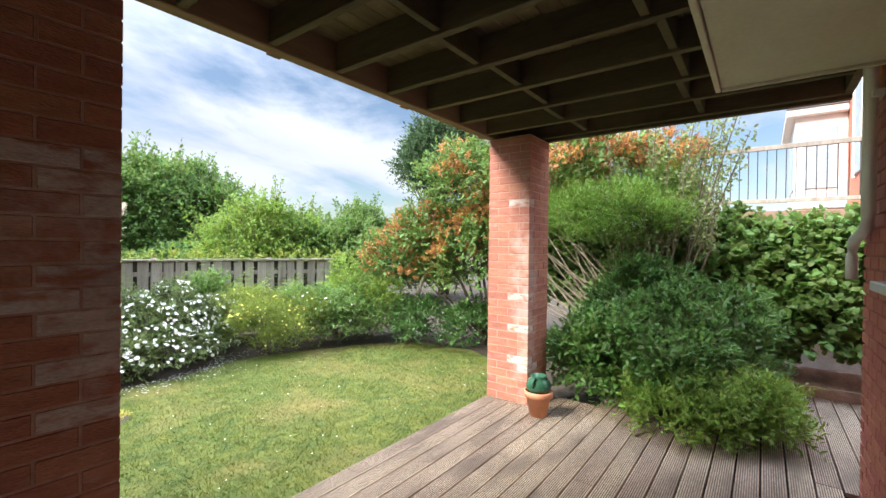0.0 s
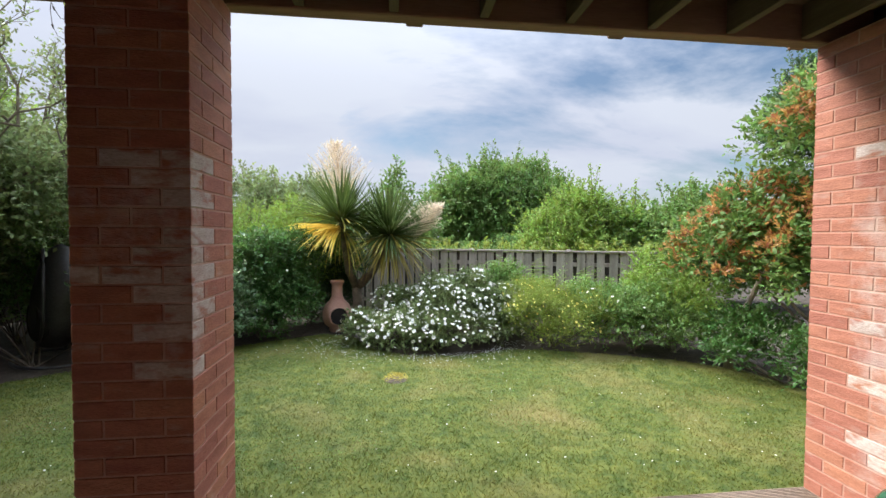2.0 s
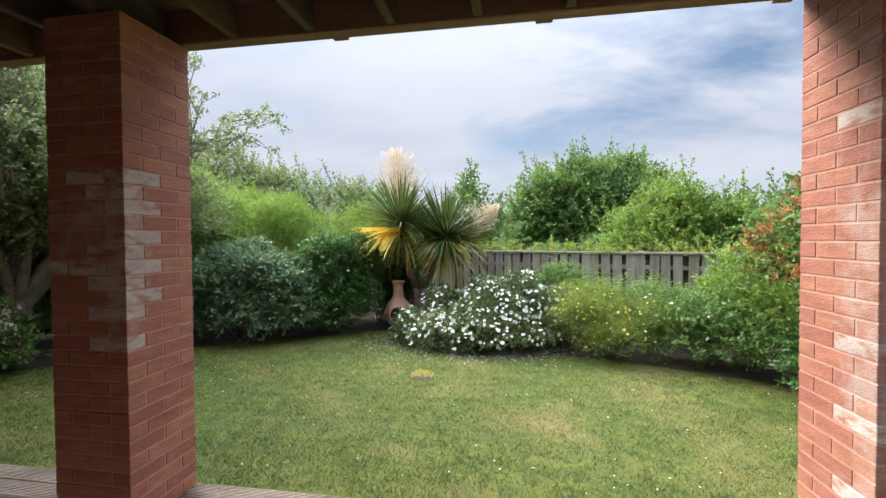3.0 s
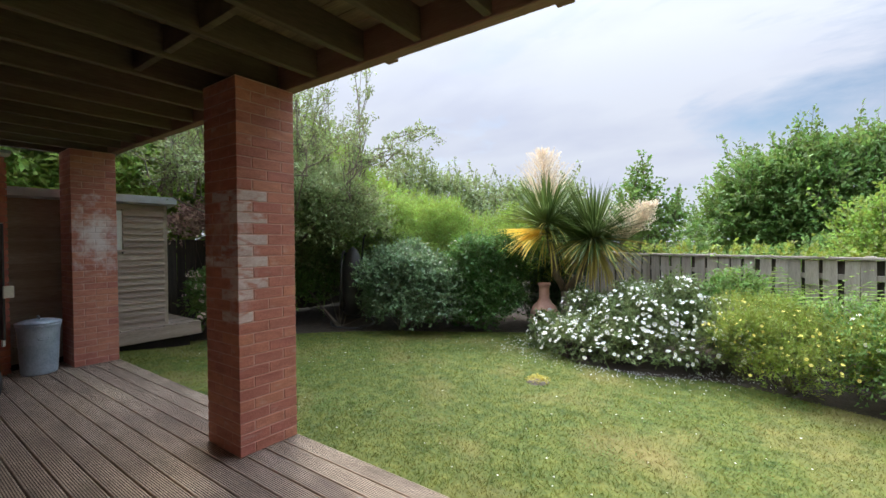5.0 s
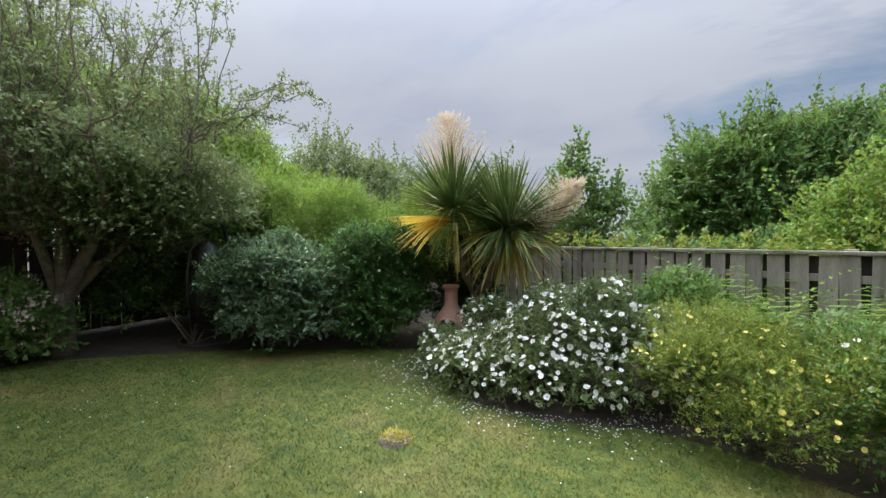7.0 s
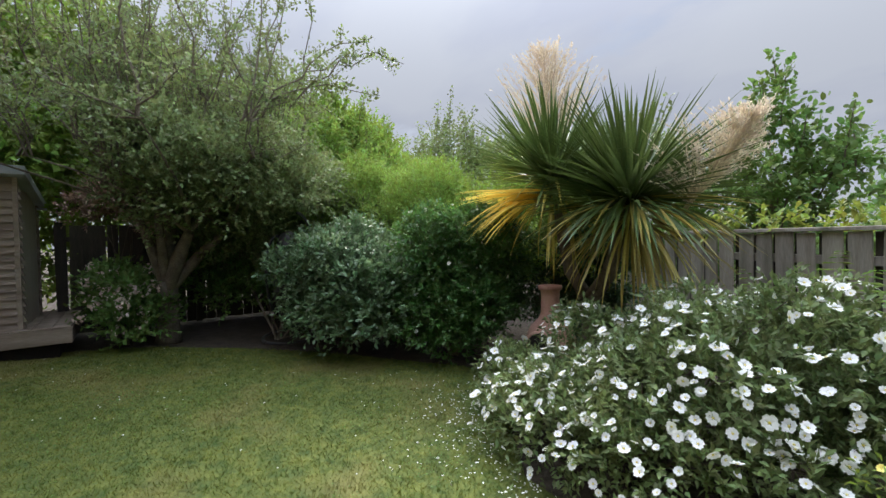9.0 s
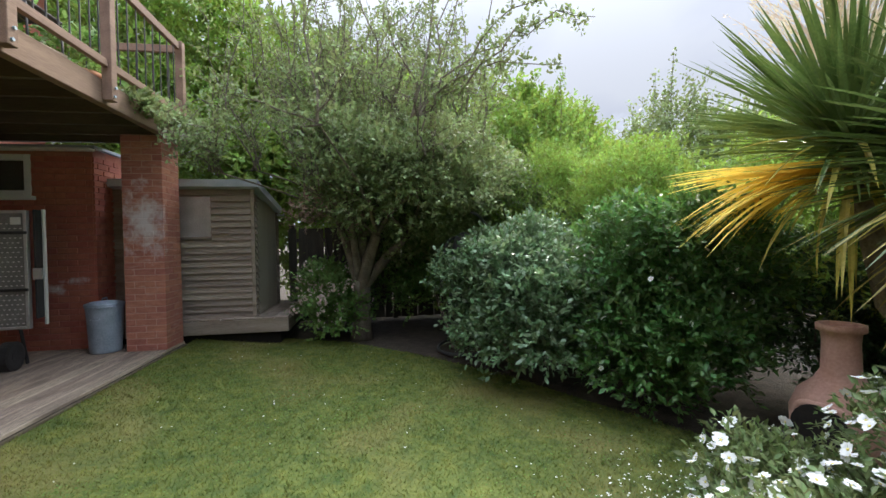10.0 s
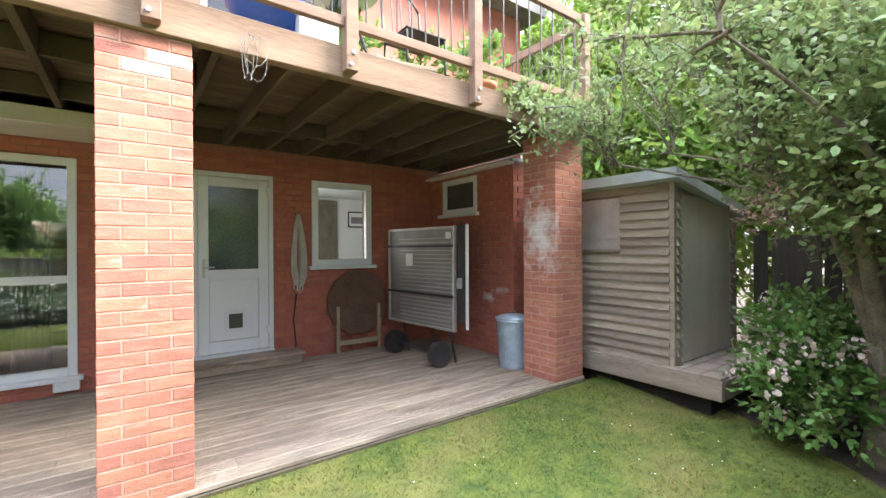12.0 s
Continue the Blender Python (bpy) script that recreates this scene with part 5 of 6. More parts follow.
def flowers_on(ob, clumps, seed, n, me, low=-0.1, lift=0.03):
    rng = np.random.default_rng(seed)
    P, out, k = clump_points(rng, clumps, n, 0.97, low)
    keep = P[:, 2] > 0.1
    scatter_parts(rng, me, "flower", ob, (P + out * lift)[keep], out[keep], 0.7, 1.3, 0.5)


cistus()
YEL = flower_mesh("flower", 5, 0.0145, M["yellow"], M["yellow"])
WHI = flower_mesh("flower", 5, 0.022, M["petal"], M["yellow"])
PNK = flower_mesh("flower", 5, 0.019, M["pink"], M["petal"])
c = [(0, 0, 0.4, 0.62, 0.5, 0.42), (0.35, -0.15, 0.35, 0.45, 0.42, 0.36), (-0.25, 0.1, 0.55, 0.4, 0.4, 0.34)]
o = shrub("potentilla_bush", (3.15, 3.85, GROUND), c, "low yellow-green potentilla bush with small yellow flowers", "shrub", "leaf_yellow", 3600, 8, 0.15, 0.026, 0.012, seed=31, up=0.7)
flowers_on(o, roughen(c, 31), 32, 260, YEL, lift=0.06)
c = [(0, 0, 0.42, 0.55, 0.5, 0.42), (0.45, -0.2, 0.38, 0.45, 0.4, 0.36), (-0.3, 0.25, 0.5, 0.45, 0.4, 0.4)]
o = shrub("green_bush", (4.15, 3.45, GROUND), c, "mid-green rounded bush with a few pale flowers", "shrub", "leaf_mid", 3000, 7, 0.15, 0.036, 0.018, seed=33)
flowers_on(o, roughen(c, 33), 34, 50, WHI)
shrub("low_bush", (2.55, 4.85, GROUND), [(0, 0, 0.45, 0.5, 0.45, 0.5), (0.5, 0.0, 0.4, 0.4, 0.4, 0.45)], "loose leafy green bush in front of the fence", "shrub", "leaf_mid", 1500, 7, 0.18, 0.05, 0.024, seed=35)
shrub("low_bush", (4.75, 3.4, GROUND), [(0, 0, 0.45, 0.5, 0.6, 0.5), (0.1, 0.6, 0.55, 0.5, 0.5, 0.6)], "loose leafy green bush beside the pale trunk", "shrub", "leaf_bright", 1500, 7, 0.18, 0.05, 0.026, seed=36)
shrub("low_bush", (5.15, 2.0, GROUND), [(0, 0.3, 0.3, 0.5, 0.6, 0.35), (0.1, -0.5, 0.3, 0.5, 0.5, 0.35)], "low dark green undergrowth below the red-tipped shrub", "shrub", "leaf_dark", 1500, 7, 0.15, 0.05, 0.026, seed=37)


def ferns():
    rng = np.random.default_rng(41)
    for (x, y, h) in ((3.12, 4.95, 1.32), (3.60, 4.72, 1.15), (1.85, 5.22, 1.2), (2.85, 5.05, 1.05), (4.1, 4.6, 1.0)):
        ob = thing("fern", (x, y, GROUND), "tall bright green fern with arching fronds by the fence", "fern")
        for i in range(13):
            az = rng.uniform(0, 360)
            L = h * rng.uniform(0.8, 1.15)
            P, D = [], []
            pts = []
            for k in range(15):
                t = k / 14
                pts.append((t * L * 0.55, 0, 0.05 + L * (t * 1.6 - 0.75 * t * t)))
            for k in range(2, 15):
                t = k / 14
                for s in (-1, 1):
                    for q in range(4):
                        f = q / 4
                        ln = 0.17 * math.sin(math.pi * min(t + 0.12, 1)) 
                        P.append(np.array(pts[k]) + np.array([0.01, s * ln * f, 0.0]))
                        D.append(unit(np.array([0.35, s, -0.1])))
            P, D = np.array(P), np.array(D)
            me = leaves("frond", P, D, np.tile([0, 0, 1.0], (len(P), 1)), 0.055, 0.026, M["leaf_bright"])
            o = part("frond", me, None, ob)
            o.rotation_euler = (0, 0, radians(az))


ferns()

# the shrubs on the west side
c = [(0, 0, 0.8, 0.72, 0.7, 0.65), (0.2, 0.2, 1.1, 0.6, 0.6, 0.5), (-0.45, 0.0, 0.5, 0.6, 0.6, 0.45), (0.15, -0.2, 0.42, 0.5, 0.5, 0.42)]
o = shrub("white_flowered_bush", (-1.30, 4.85, GROUND), c, "dense green glossy bush with scattered white flowers", "shrub", "leaf_dark", 6500, 7, 0.16, 0.055, 0.028, seed=51, stems=14)
flowers_on(o, roughen(c, 51), 52, 90, WHI)
c = [(0.1, -0.05, 0.42, 0.7, 0.6, 0.4), (0.75, 0.1, 0.5, 0.5, 0.55, 0.45), (-0.35, 0.1, 0.5, 0.45, 0.45, 0.42), (0.1, 0, 0.75, 0.75, 0.7, 0.6), (-0.3, 0.4, 1.0, 0.5, 0.5, 0.5), (0.4, 0.1, 0.9, 0.55, 0.55, 0.5)]
shrub("blue_green_bush", (-2.45, 3.95, GROUND), c, "wide blue-green leafy bush over dark soil", "shrub", "leaf_blue", 6000, 7, 0.17, 0.055, 0.027, seed=53, stems=14)
c = [(0, 0, 1.1, 1.1, 0.8, 1.0), (1.1, 0.3, 1.1, 0.9, 0.7, 0.95), (-1.0, -0.3, 1.2, 0.9, 0.8, 1.0), (-1.9, -0.8, 1.3, 0.8, 0.8, 1.0)]
shrub("tall_hedge", (-2.1, 5.7, GROUND), c, "tall soft light green hedge behind the garden bushes", "hedge", "leaf_bright", 8000, 7, 0.24, 0.05, 0.022, seed=54, up=0.8, inner=0.6)
c = [(0, 0, 0.5, 0.42, 0.38, 0.42), (0.3, 0.1, 0.35, 0.36, 0.32, 0.32), (-0.15, -0.05, 0.68, 0.36, 0.32, 0.28)]
o = shrub("pink_flowered_bush", (-4.66, 1.84, GROUND), c, "leafy bush with clusters of pale pink flowers by the platform", "shrub", "leaf_mid", 1500, 7, 0.22, 0.06, 0.032, seed=55)
q, away, _ = clump_points(np.random.default_rng(58), roughen(c, 55), 85, 1.0, -0.1)
flowers_on(o, [(*p, 0.075, 0.075, 0.06) for p in (q + away * 0.13)], 56, 1100, PNK, low=-0.9, lift=0.0)
# Added bush in deep leaf colour stands for the dark shade behind the chiminea.
shrub("low_bush", (-0.75, 5.85, GROUND), [(0, 0, 0.55, 0.55, 0.35, 0.6), (0.45, 0.1, 0.45, 0.35, 0.3, 0.5), (0.2, 0.1, 1.0, 0.55, 0.3, 0.45), (0.65, 0.15, 0.8, 0.35, 0.25, 0.5)], "dark shaded bush behind the chiminea", "shrub", "leaf_deep", 3000, 7, 0.16, 0.055, 0.028, seed=58)
shrub("low_bush", (-3.6, 3.5, GROUND), [(-1.05, -0.2, 0.5, 0.5, 0.5, 0.5), (-1.5, 0.9, 0.8, 0.8, 0.7, 0.9), (-1.6, -0.4, 0.7, 0.6, 0.7, 0.75), (-0.3, 1.5, 0.9, 0.9, 0.5, 1.0)], "leafy undergrowth beneath the apple tree", "shrub", "leaf_mid", 4600, 7, 0.18, 0.055, 0.028, seed=57)


def apple_tree():
    rng = np.random.default_rng(61)
    ob = thing("apple_tree", (-4.42, 2.27, GROUND), "many-branched apple tree with grey-green leaves beside the shed", "tree")
    part("trunk", tube([(0, 0, -0.03), (0.01, 0.01, 0.25), (-0.02, 0.02, 0.55), (0.0, 0.0, 0.85)], [0.17, 0.13, 0.12, 0.14], 12), M["bark"], ob, smooth=True)
    bm = bmesh.new()
    limbs = [((0.35, 0.25, 1.5), 0.09), ((-0.4, 0.2, 1.6), 0.08), ((0.05, -0.3, 1.75), 0.06), ((0.2, 0.7, 1.5), 0.07), ((-0.1, 0.1, 1.9), 0.09), ((0.4, -0.1, 1.8), 0.055)]
    ends = []
    for (p, r) in limbs:
        v = Vector(p)
        tube([(0, 0, 0.7), v * 0.55 + Vector((0, 0, 0.35)), v], [r * 1.2, r, r * 0.7], 8, bm, caps=False)
        for k in range(9):
            d = Vector((rng.normal() * 0.55, rng.normal() * 0.55, 0.5 + rng.random() * 0.9))
            e = v + d
            m = v.lerp(e, 0.5) + Vector((rng.normal() * 0.08, rng.normal() * 0.08, 0.08))
            tube([v, v.lerp(m, 0.5) + Vector((rng.normal() * 0.04, rng.normal() * 0.04, 0.02)), m, m.lerp(e, 0.5) + Vector((rng.normal() * 0.05, rng.normal() * 0.05, 0)), e], [r * 0.36, r * 0.30, r * 0.22, 0.012, 0.007], 6, bm, caps=False)
            ends.append(e)
    # tall upright shoots
    shoots = []
    for i in range(190):
        a = ends[rng.integers(len(ends))]
        top = Vector((a.x * 1.1 + rng.normal() * 0.35, a.y * 1.1 + rng.normal() * 0.4, 3.1 + rng.random() * 2.3))
        pts = [a.lerp(top, f) + Vector((rng.normal() * 0.05, rng.normal() * 0.05, 0)) for f in np.linspace(0, 1, 7)]
        tube(pts, list(np.linspace(0.013, 0.003, 7)), 5, bm, caps=False)
        for p, q in zip(pts[1:], pts[2:]):
            shoots += [p.lerp(q, f) for f in (0, 0.5)]
            for w in range(2):
                side = p + Vector((rng.normal() * 0.15, rng.normal() * 0.15, 0.10 + 0.12 * rng.random()))
                tube([p, side], [0.005, 0.002], 4, bm, caps=False)
                shoots += [p.lerp(side, f) for f in (0.4, 0.7, 1.0)]
    # long arching twigs towards the lawn and the balcony
    for (e, drop) in (((1.95, 1.75, 2.75), 0.2), ((2.5, 1.9, 2.55), 0.3), ((2.2, 2.2, 3.1), 0.1), ((1.35, -0.95, 2.62), 0.1), ((1.5, -0.65, 2.42), 0.2), ((1.2, -1.2, 2.75), 0.1), ((1.7, 1.1, 3.3), 0.0), ((2.3, 1.2, 2.0), 0.2), ((1.2, -0.5, 2.9), 0.1), ((2.9, 2.4, 2.85), 0.1), ((1.98, -1.84, 2.35), 0), ((1.72, -1.75, 2.3), 0), ((1.8, -1.55, 2.55), 0), ((2.05, -1.6, 2.62), 0), ((1.5, -1.3, 2.75), 0), ((1.6, -1.9, 2.75), 0), ((3.2, 2.1, 3.4), 0), ((3.0, 2.7, 3.3), 0), ((2.4, 2.6, 3.5), 0)):
        a = ends[int(np.argmin([(q - Vector(e)).length for q in ends]))]
        e = Vector((e[0] * 0.86, e[1] * 0.86, e[2] + 0.22)) if e[1] > 0 else Vector(e)
        if (e - a).length > 1.5:
            a = e + (a - e).normalized() * 1.5
        pts = [a.lerp(e, f) + Vector((rng.normal() * 0.05, rng.normal() * 0.05, 0.22 * math.sin(math.pi * f) + rng.normal() * 0.04)) for f in np.linspace(0, 1, 8)]
        tube(pts, list(np.linspace(0.012, 0.003, 8)), 5, bm, caps=False)
        for p, q in zip(pts[1:], pts[2:]):
            shoots += [p.lerp(q, f) for f in (0, 0.25, 0.5, 0.75)]
            side = p + Vector((rng.normal() * 0.16, rng.normal() * 0.16, rng.normal() * 0.12))
            tube([p, side], [0.005, 0.002], 4, bm, caps=False)
            shoots += [p.lerp(side, f) for f in (0.3, 0.5, 0.7, 0.85, 1.0)]
    tagged(part("branch", bm, M["bark"], ob, smooth=True), kind="stuff")
    clumps = [(0.1, 0.5, 2.2, 1.0, 1.0, 0.62), (0.8, 0.55, 1.9, 0.85, 0.85, 0.55), (-0.4, 0.55, 2.15, 0.95, 0.95, 0.65), (0.35, 0.0, 2.15, 0.65, 0.5, 0.4), (0.95, -0.15, 2.5, 0.6, 0.55, 0.4), (0.85, 1.0, 2.1, 0.85, 0.8, 0.55), (0.0, 1.4, 1.75, 0.85, 0.8, 0.75), (0.3, 0.8, 2.6, 0.8, 0.8, 0.45), (-0.1, 0.9, 1.35, 0.6, 0.5, 0.5), (-0.6, 1.7, 1.3, 0.6, 0.6, 0.6), (0.3, 1.9, 2.1, 0.6, 0.5, 0.4)]
    clumps = roughen(clumps, 61, 4, 0.38)
    me, pts = sprig_leaves(rng, "crown", clumps, 9800, 7, 0.24, 0.053, 0.030, M["leaf_grey"], 0.35, 0.5, 0.9, -0.6)
    part("crown", me, None, ob, "grey-green leafy crown")
    S = np.array([list(s) for s in shoots])
    S = np.repeat(S, 4, axis=0)
    S = S + rng.normal(size=S.shape) * 0.03
    me = leaves("shoot_leaves", S, unit(rng.normal(size=S.shape) + [0, 0, 0.5]), unit(rng.normal(size=S.shape) + [0, 0, 0.7]), 0.052 * (0.7 + 0.6 * rng.random(len(S))), 0.026, M["leaf_grey"])
    part("shoot_leaves", me, None, ob, "sparse leaves on tall upright shoots")


apple_tree()


def far_tree(name, at, height, clumps, label, material, n, leaf=0.10, seed=1, trunk=0.14, width=0.05, per=7, sprig_len=0.4, up=0.5, inner=0.45):
    rng = np.random.default_rng(seed)
    ob = thing(name, at, label, "tree")
    clumps = roughen(clumps, seed, 5, 0.40)
    part("trunk", tube([(0, 0, -0.05), (0.05, 0, height * 0.3), (0, 0.05, height * 0.55)], [trunk, trunk * 0.8, trunk * 0.5], 9), M["bark"], ob, smooth=True)
    bm = bmesh.new()
    me, pts = sprig_leaves(rng, "crown", clumps, n, per, sprig_len, leaf, width, M[material], inner, up, 0.9, -0.8)
    for p in pts[rng.choice(len(pts), 26, replace=False)]:
        s = Vector((0, 0.02, height * (0.2 + 0.3 * rng.random())))
        e = Vector(p)
        tube([s, s.lerp(e, 0.5) + Vector((0, 0, 0.15)), e], [trunk * 0.4, trunk * 0.22, 0.01], 5, bm, caps=False)
    S = []
    tops = pts[pts[:, 2] > np.percentile(pts[:, 2], 45)]
    for p in tops[rng.choice(len(tops), min(len(tops), n // 45), replace=False)]:
        a = Vector(p)
        e = a + Vector((rng.normal() * 0.16 + p[0] * 0.06, rng.normal() * 0.16, 0.35 + 0.55 * rng.random())) * (sprig_len / 0.4)
        tube([a, a.lerp(e, 0.5), e], [0.010, 0.007, 0.003], 4, bm, caps=False)
        S += [list(a.lerp(e, f)) for f in np.linspace(0, 1, 13)]
    S = np.repeat(np.array(S), 4, axis=0)
    S = S + rng.normal(size=S.shape) * 0.035
    tagged(part("branch", bm, M["bark"], ob, smooth=True), kind="stuff")
    part("crown", me, None, ob)
    me = leaves("shoot_leaves", S, unit(rng.normal(size=S.shape) + [0, 0, 0.7]), unit(rng.normal(size=S.shape) + [0, 0, 0.5]), leaf * (0.6 + 0.6 * rng.random(len(S))), width, M[material])
    part("shoot_leaves", me, None, ob)
    return ob


# trees beyond the fences
far_tree("garden_tree", (4.4, 11.6, GROUND), 4.3, [(-1.0, 0, 2.2, 1.3, 1.2, 1.2), (0.2, 0.3, 2.7, 1.3, 1.2, 1.15), (1.1, -0.3, 2.0, 1.0, 1.0, 1.0), (-1.9, 0.2, 1.5, 1.1, 1.0, 1.0), (0, 0, 1.4, 1.9, 1.2, 1.0)],
         "broad dark green tree beyond the fence", "leaf_mid", 9000, 0.11, 71, sprig_len=0.5)
far_tree("garden_tree", (5.4, 8.1, GROUND), 2.6, [(0, 0, 1.5, 1.0, 0.9, 1.0), (0.9, -0.2, 1.3, 0.9, 0.8, 0.95), (-0.7, 0.2, 1.2, 0.7, 0.7, 0.9)],
         "lighter green small tree beyond the fence", "leaf_bright", 4500, 0.07, 72)
far_tree("garden_tree", (7.6, 7.2, GROUND), 2.4, [(0, 0, 1.3, 1.3, 0.9, 0.9), (1.3, -0.5, 1.2, 1.1, 0.8, 0.9), (-1.0, 0.3, 1.2, 0.9, 0.7, 0.8)],
         "soft green bushy tree beyond the fence end", "leaf_mid", 4500, 0.07, 73)
far_tree("garden_tree", (0.85, 8.1, GROUND), 2.6, [(0, 0, 1.9, 0.36, 0.4, 0.9), (0.5, 0.1, 1.5, 0.6, 0.5, 0.6), (-0.5, 0.1, 1.5, 0.6, 0.5, 0.7)],
         "slender young tree behind the palm", "leaf_mid", 900, 0.08, 74, trunk=0.05)
far_tree("garden_tree", (-3.6, 9.5, GROUND), 3.2, [(0, 0, 2.0, 1.6, 1.2, 1.1), (1.5, 0, 1.7, 1.3, 1.1, 1.1), (-1.6, 0, 2.3, 1.5, 1.2, 1.2)],
         "mixed green tree behind the tall hedge", "leaf_grey", 4500, 0.08, 75)
far_tree("garden_tree", (-6.2, 8.9, GROUND), 4.2, [(0, 0, 3.4, 0.8, 0.8, 0.7), (0.6, 0.3, 2.8, 0.9, 0.8, 0.7), (-0.7, -0.1, 2.9, 0.8, 0.8, 0.7)],
         "thin open-crowned tree against the sky", "leaf_grey", 1100, 0.07, 81, trunk=0.08, sprig_len=0.5)
far_tree("garden_tree", (11.3, 6.6, GROUND), 6.2, [(0, 0, 4.9, 0.9, 1.0, 0.9), (-0.5, 0.4, 4.3, 0.9, 0.9, 0.6), (0.8, 0.2, 4.5, 1.0, 1.1, 1.1)],
         "tall dark green tree above the red-tipped shrub", "leaf_deep", 6500, 0.11, 76, trunk=0.2, sprig_len=0.5)
far_tree("garden_tree", (-7.9, 2.6, GROUND), 6.0, [(0, 0, 3.6, 1.8, 1.9, 1.6), (0.6, -2.0, 3.4, 1.5, 1.7, 1.5), (0.3, 1.7, 3.2, 1.6, 1.6, 1.5), (0.8, -3.6, 3.2, 1.4, 1.5, 1.4), (1.3, -1.6, 2.7, 1.0, 1.3, 0.9), (1.4, -3.2, 2.8, 0.9, 1.1, 0.8), (1.7, -4.1, 3.6, 0.9, 1.0, 0.9), (0.3, -2.5, 4.9, 1.3, 1.8, 1.1), (0.2, -5.0, 5.3, 1.3, 1.4, 1.2), (0.3, -3.8, 5.6, 1.2, 1.3, 1.1), (0.2, -6.6, 4.6, 1.1, 1.2, 1.6), (0.8, -5.4, 3.6, 1.2, 1.2, 1.4), (0, -0.5, 1.6, 1.4, 2.8, 1.4), (0.4, 3.6, 2.6, 1.3, 1.4, 1.5)],
         "tall laurel-like tree with large bright leaves behind the shed", "leaf_bright", 13500, 0.13, 77, trunk=0.2, width=0.07)
far_tree("garden_tree", (-6.6, 6.0, GROUND), 4.4, [(0, 0, 2.6, 1.4, 1.3, 1.5), (0.6, -0.9, 2.1, 1.2, 1.1, 1.3), (-0.6, 0.9, 2.4, 1.2, 1.1, 1.3), (1.2, 0.6, 1.7, 1.2, 1.1, 1.2)],
         "bright yellow-green tree catching the light", "leaf_bright", 7000, 0.085, 78)
c = [(i * 1.5, -0.62 * i + 0.3 * math.sin(i * 2.1), 0.6 + 0.12 * math.sin(i * 1.7), 1.0, 0.8, 0.7) for i in range(-4, 6)]
shrub("background_hedge", (3.0, 9.6, GROUND), c, "continuous mixed hedge beyond the fence", "hedge", "leaf_mid", 9000, 7, 0.3, 0.08, 0.04, seed=79, up=0.6, stems=20, inner=0.55)
c = [(i * 0.55, -0.42 * i * 0.55, 0.02 + 0.04 * math.sin(i * 3.3), 0.34, 0.10, 0.10) for i in range(0, 10)]
shrub("ivy_on_fence", (0.9, 6.62, 1.08), [(a, b, cc + 0.06, d, e, f) for a, b, cc, d, e, f in c], "yellow-green climber spilling over the fence top", "climber", "leaf_yellow", 260, 6, 0.16, 0.060, 0.038, seed=80, stems=1, stem_r=0.003, inner=0.3)


def red_shrub():
    c = [(0, 0, 1.3, 1.0, 1.0, 0.9), (0.2, -0.6, 2.2, 0.9, 0.9, 0.75), (0.1, 0.7, 1.4, 0.7, 0.8, 0.8), (-0.1, 0.2, 2.6, 0.75, 0.8, 0.7), (0.4, -1.2, 2.4, 0.7, 0.7, 0.6), (0.2, 1.1, 1.3, 0.45, 0.5, 0.55), (-0.1, -1.9, 2.8, 0.6, 0.7, 0.38), (0.1, -2.5, 2.6, 0.4, 0.45, 0.3), (-0.7, 1.5, 1.25, 0.5, 0.5, 0.6), (-0.45, 1.0, 1.85, 0.5, 0.5, 0.45)]
    ob = shrub("red_tipped_shrub", (5.75, 1.55, GROUND), c, "big green shrub with orange-red young leaves at its tips", "shrub", "leaf_mid", 6000, 7, 0.22, 0.07, 0.034, seed=91, stems=18, stem_r=0.03)
    rng = np.random.default_rng(92)
    cl = []
    P, out, k = clump_points(rng, c + [(-0.1, -1.6, 2.75, 0.9, 0.9, 0.4), (0.1, -2.5, 2.75, 0.6, 0.6, 0.35)], 330, 1.0, -0.2)
    for p in P[(P[:, 2] > 1.2) | (P[:, 0] < -0.3)]:
        cl.append((*p, 0.15, 0.15, 0.13))
    me, _ = sprig_leaves(rng, "red_growth", cl, 4600, 6, 0.10, 0.065, 0.030, M["leaf_red"], 0.3, 0.6)
    part("red_growth", me, None, ob, "orange-red young leaves")
    t = thing("pale_trunk", (4.95, 2.62, GROUND), "slim pale bare tree trunk leaning at the lawn edge", "tree trunk")
    part("trunk", tube([(0, 0, -0.02), (0.02, 0.03, 0.2), (0.05, -0.02, 0.45), (0.16, -0.06, 0.75), (0.3, -0.1, 1.1), (0.5, -0.3, 1.6)], [0.06, 0.045, 0.042, 0.036, 0.03, 0.02], 9), M["palebark"], t, smooth=True)


red_shrub()


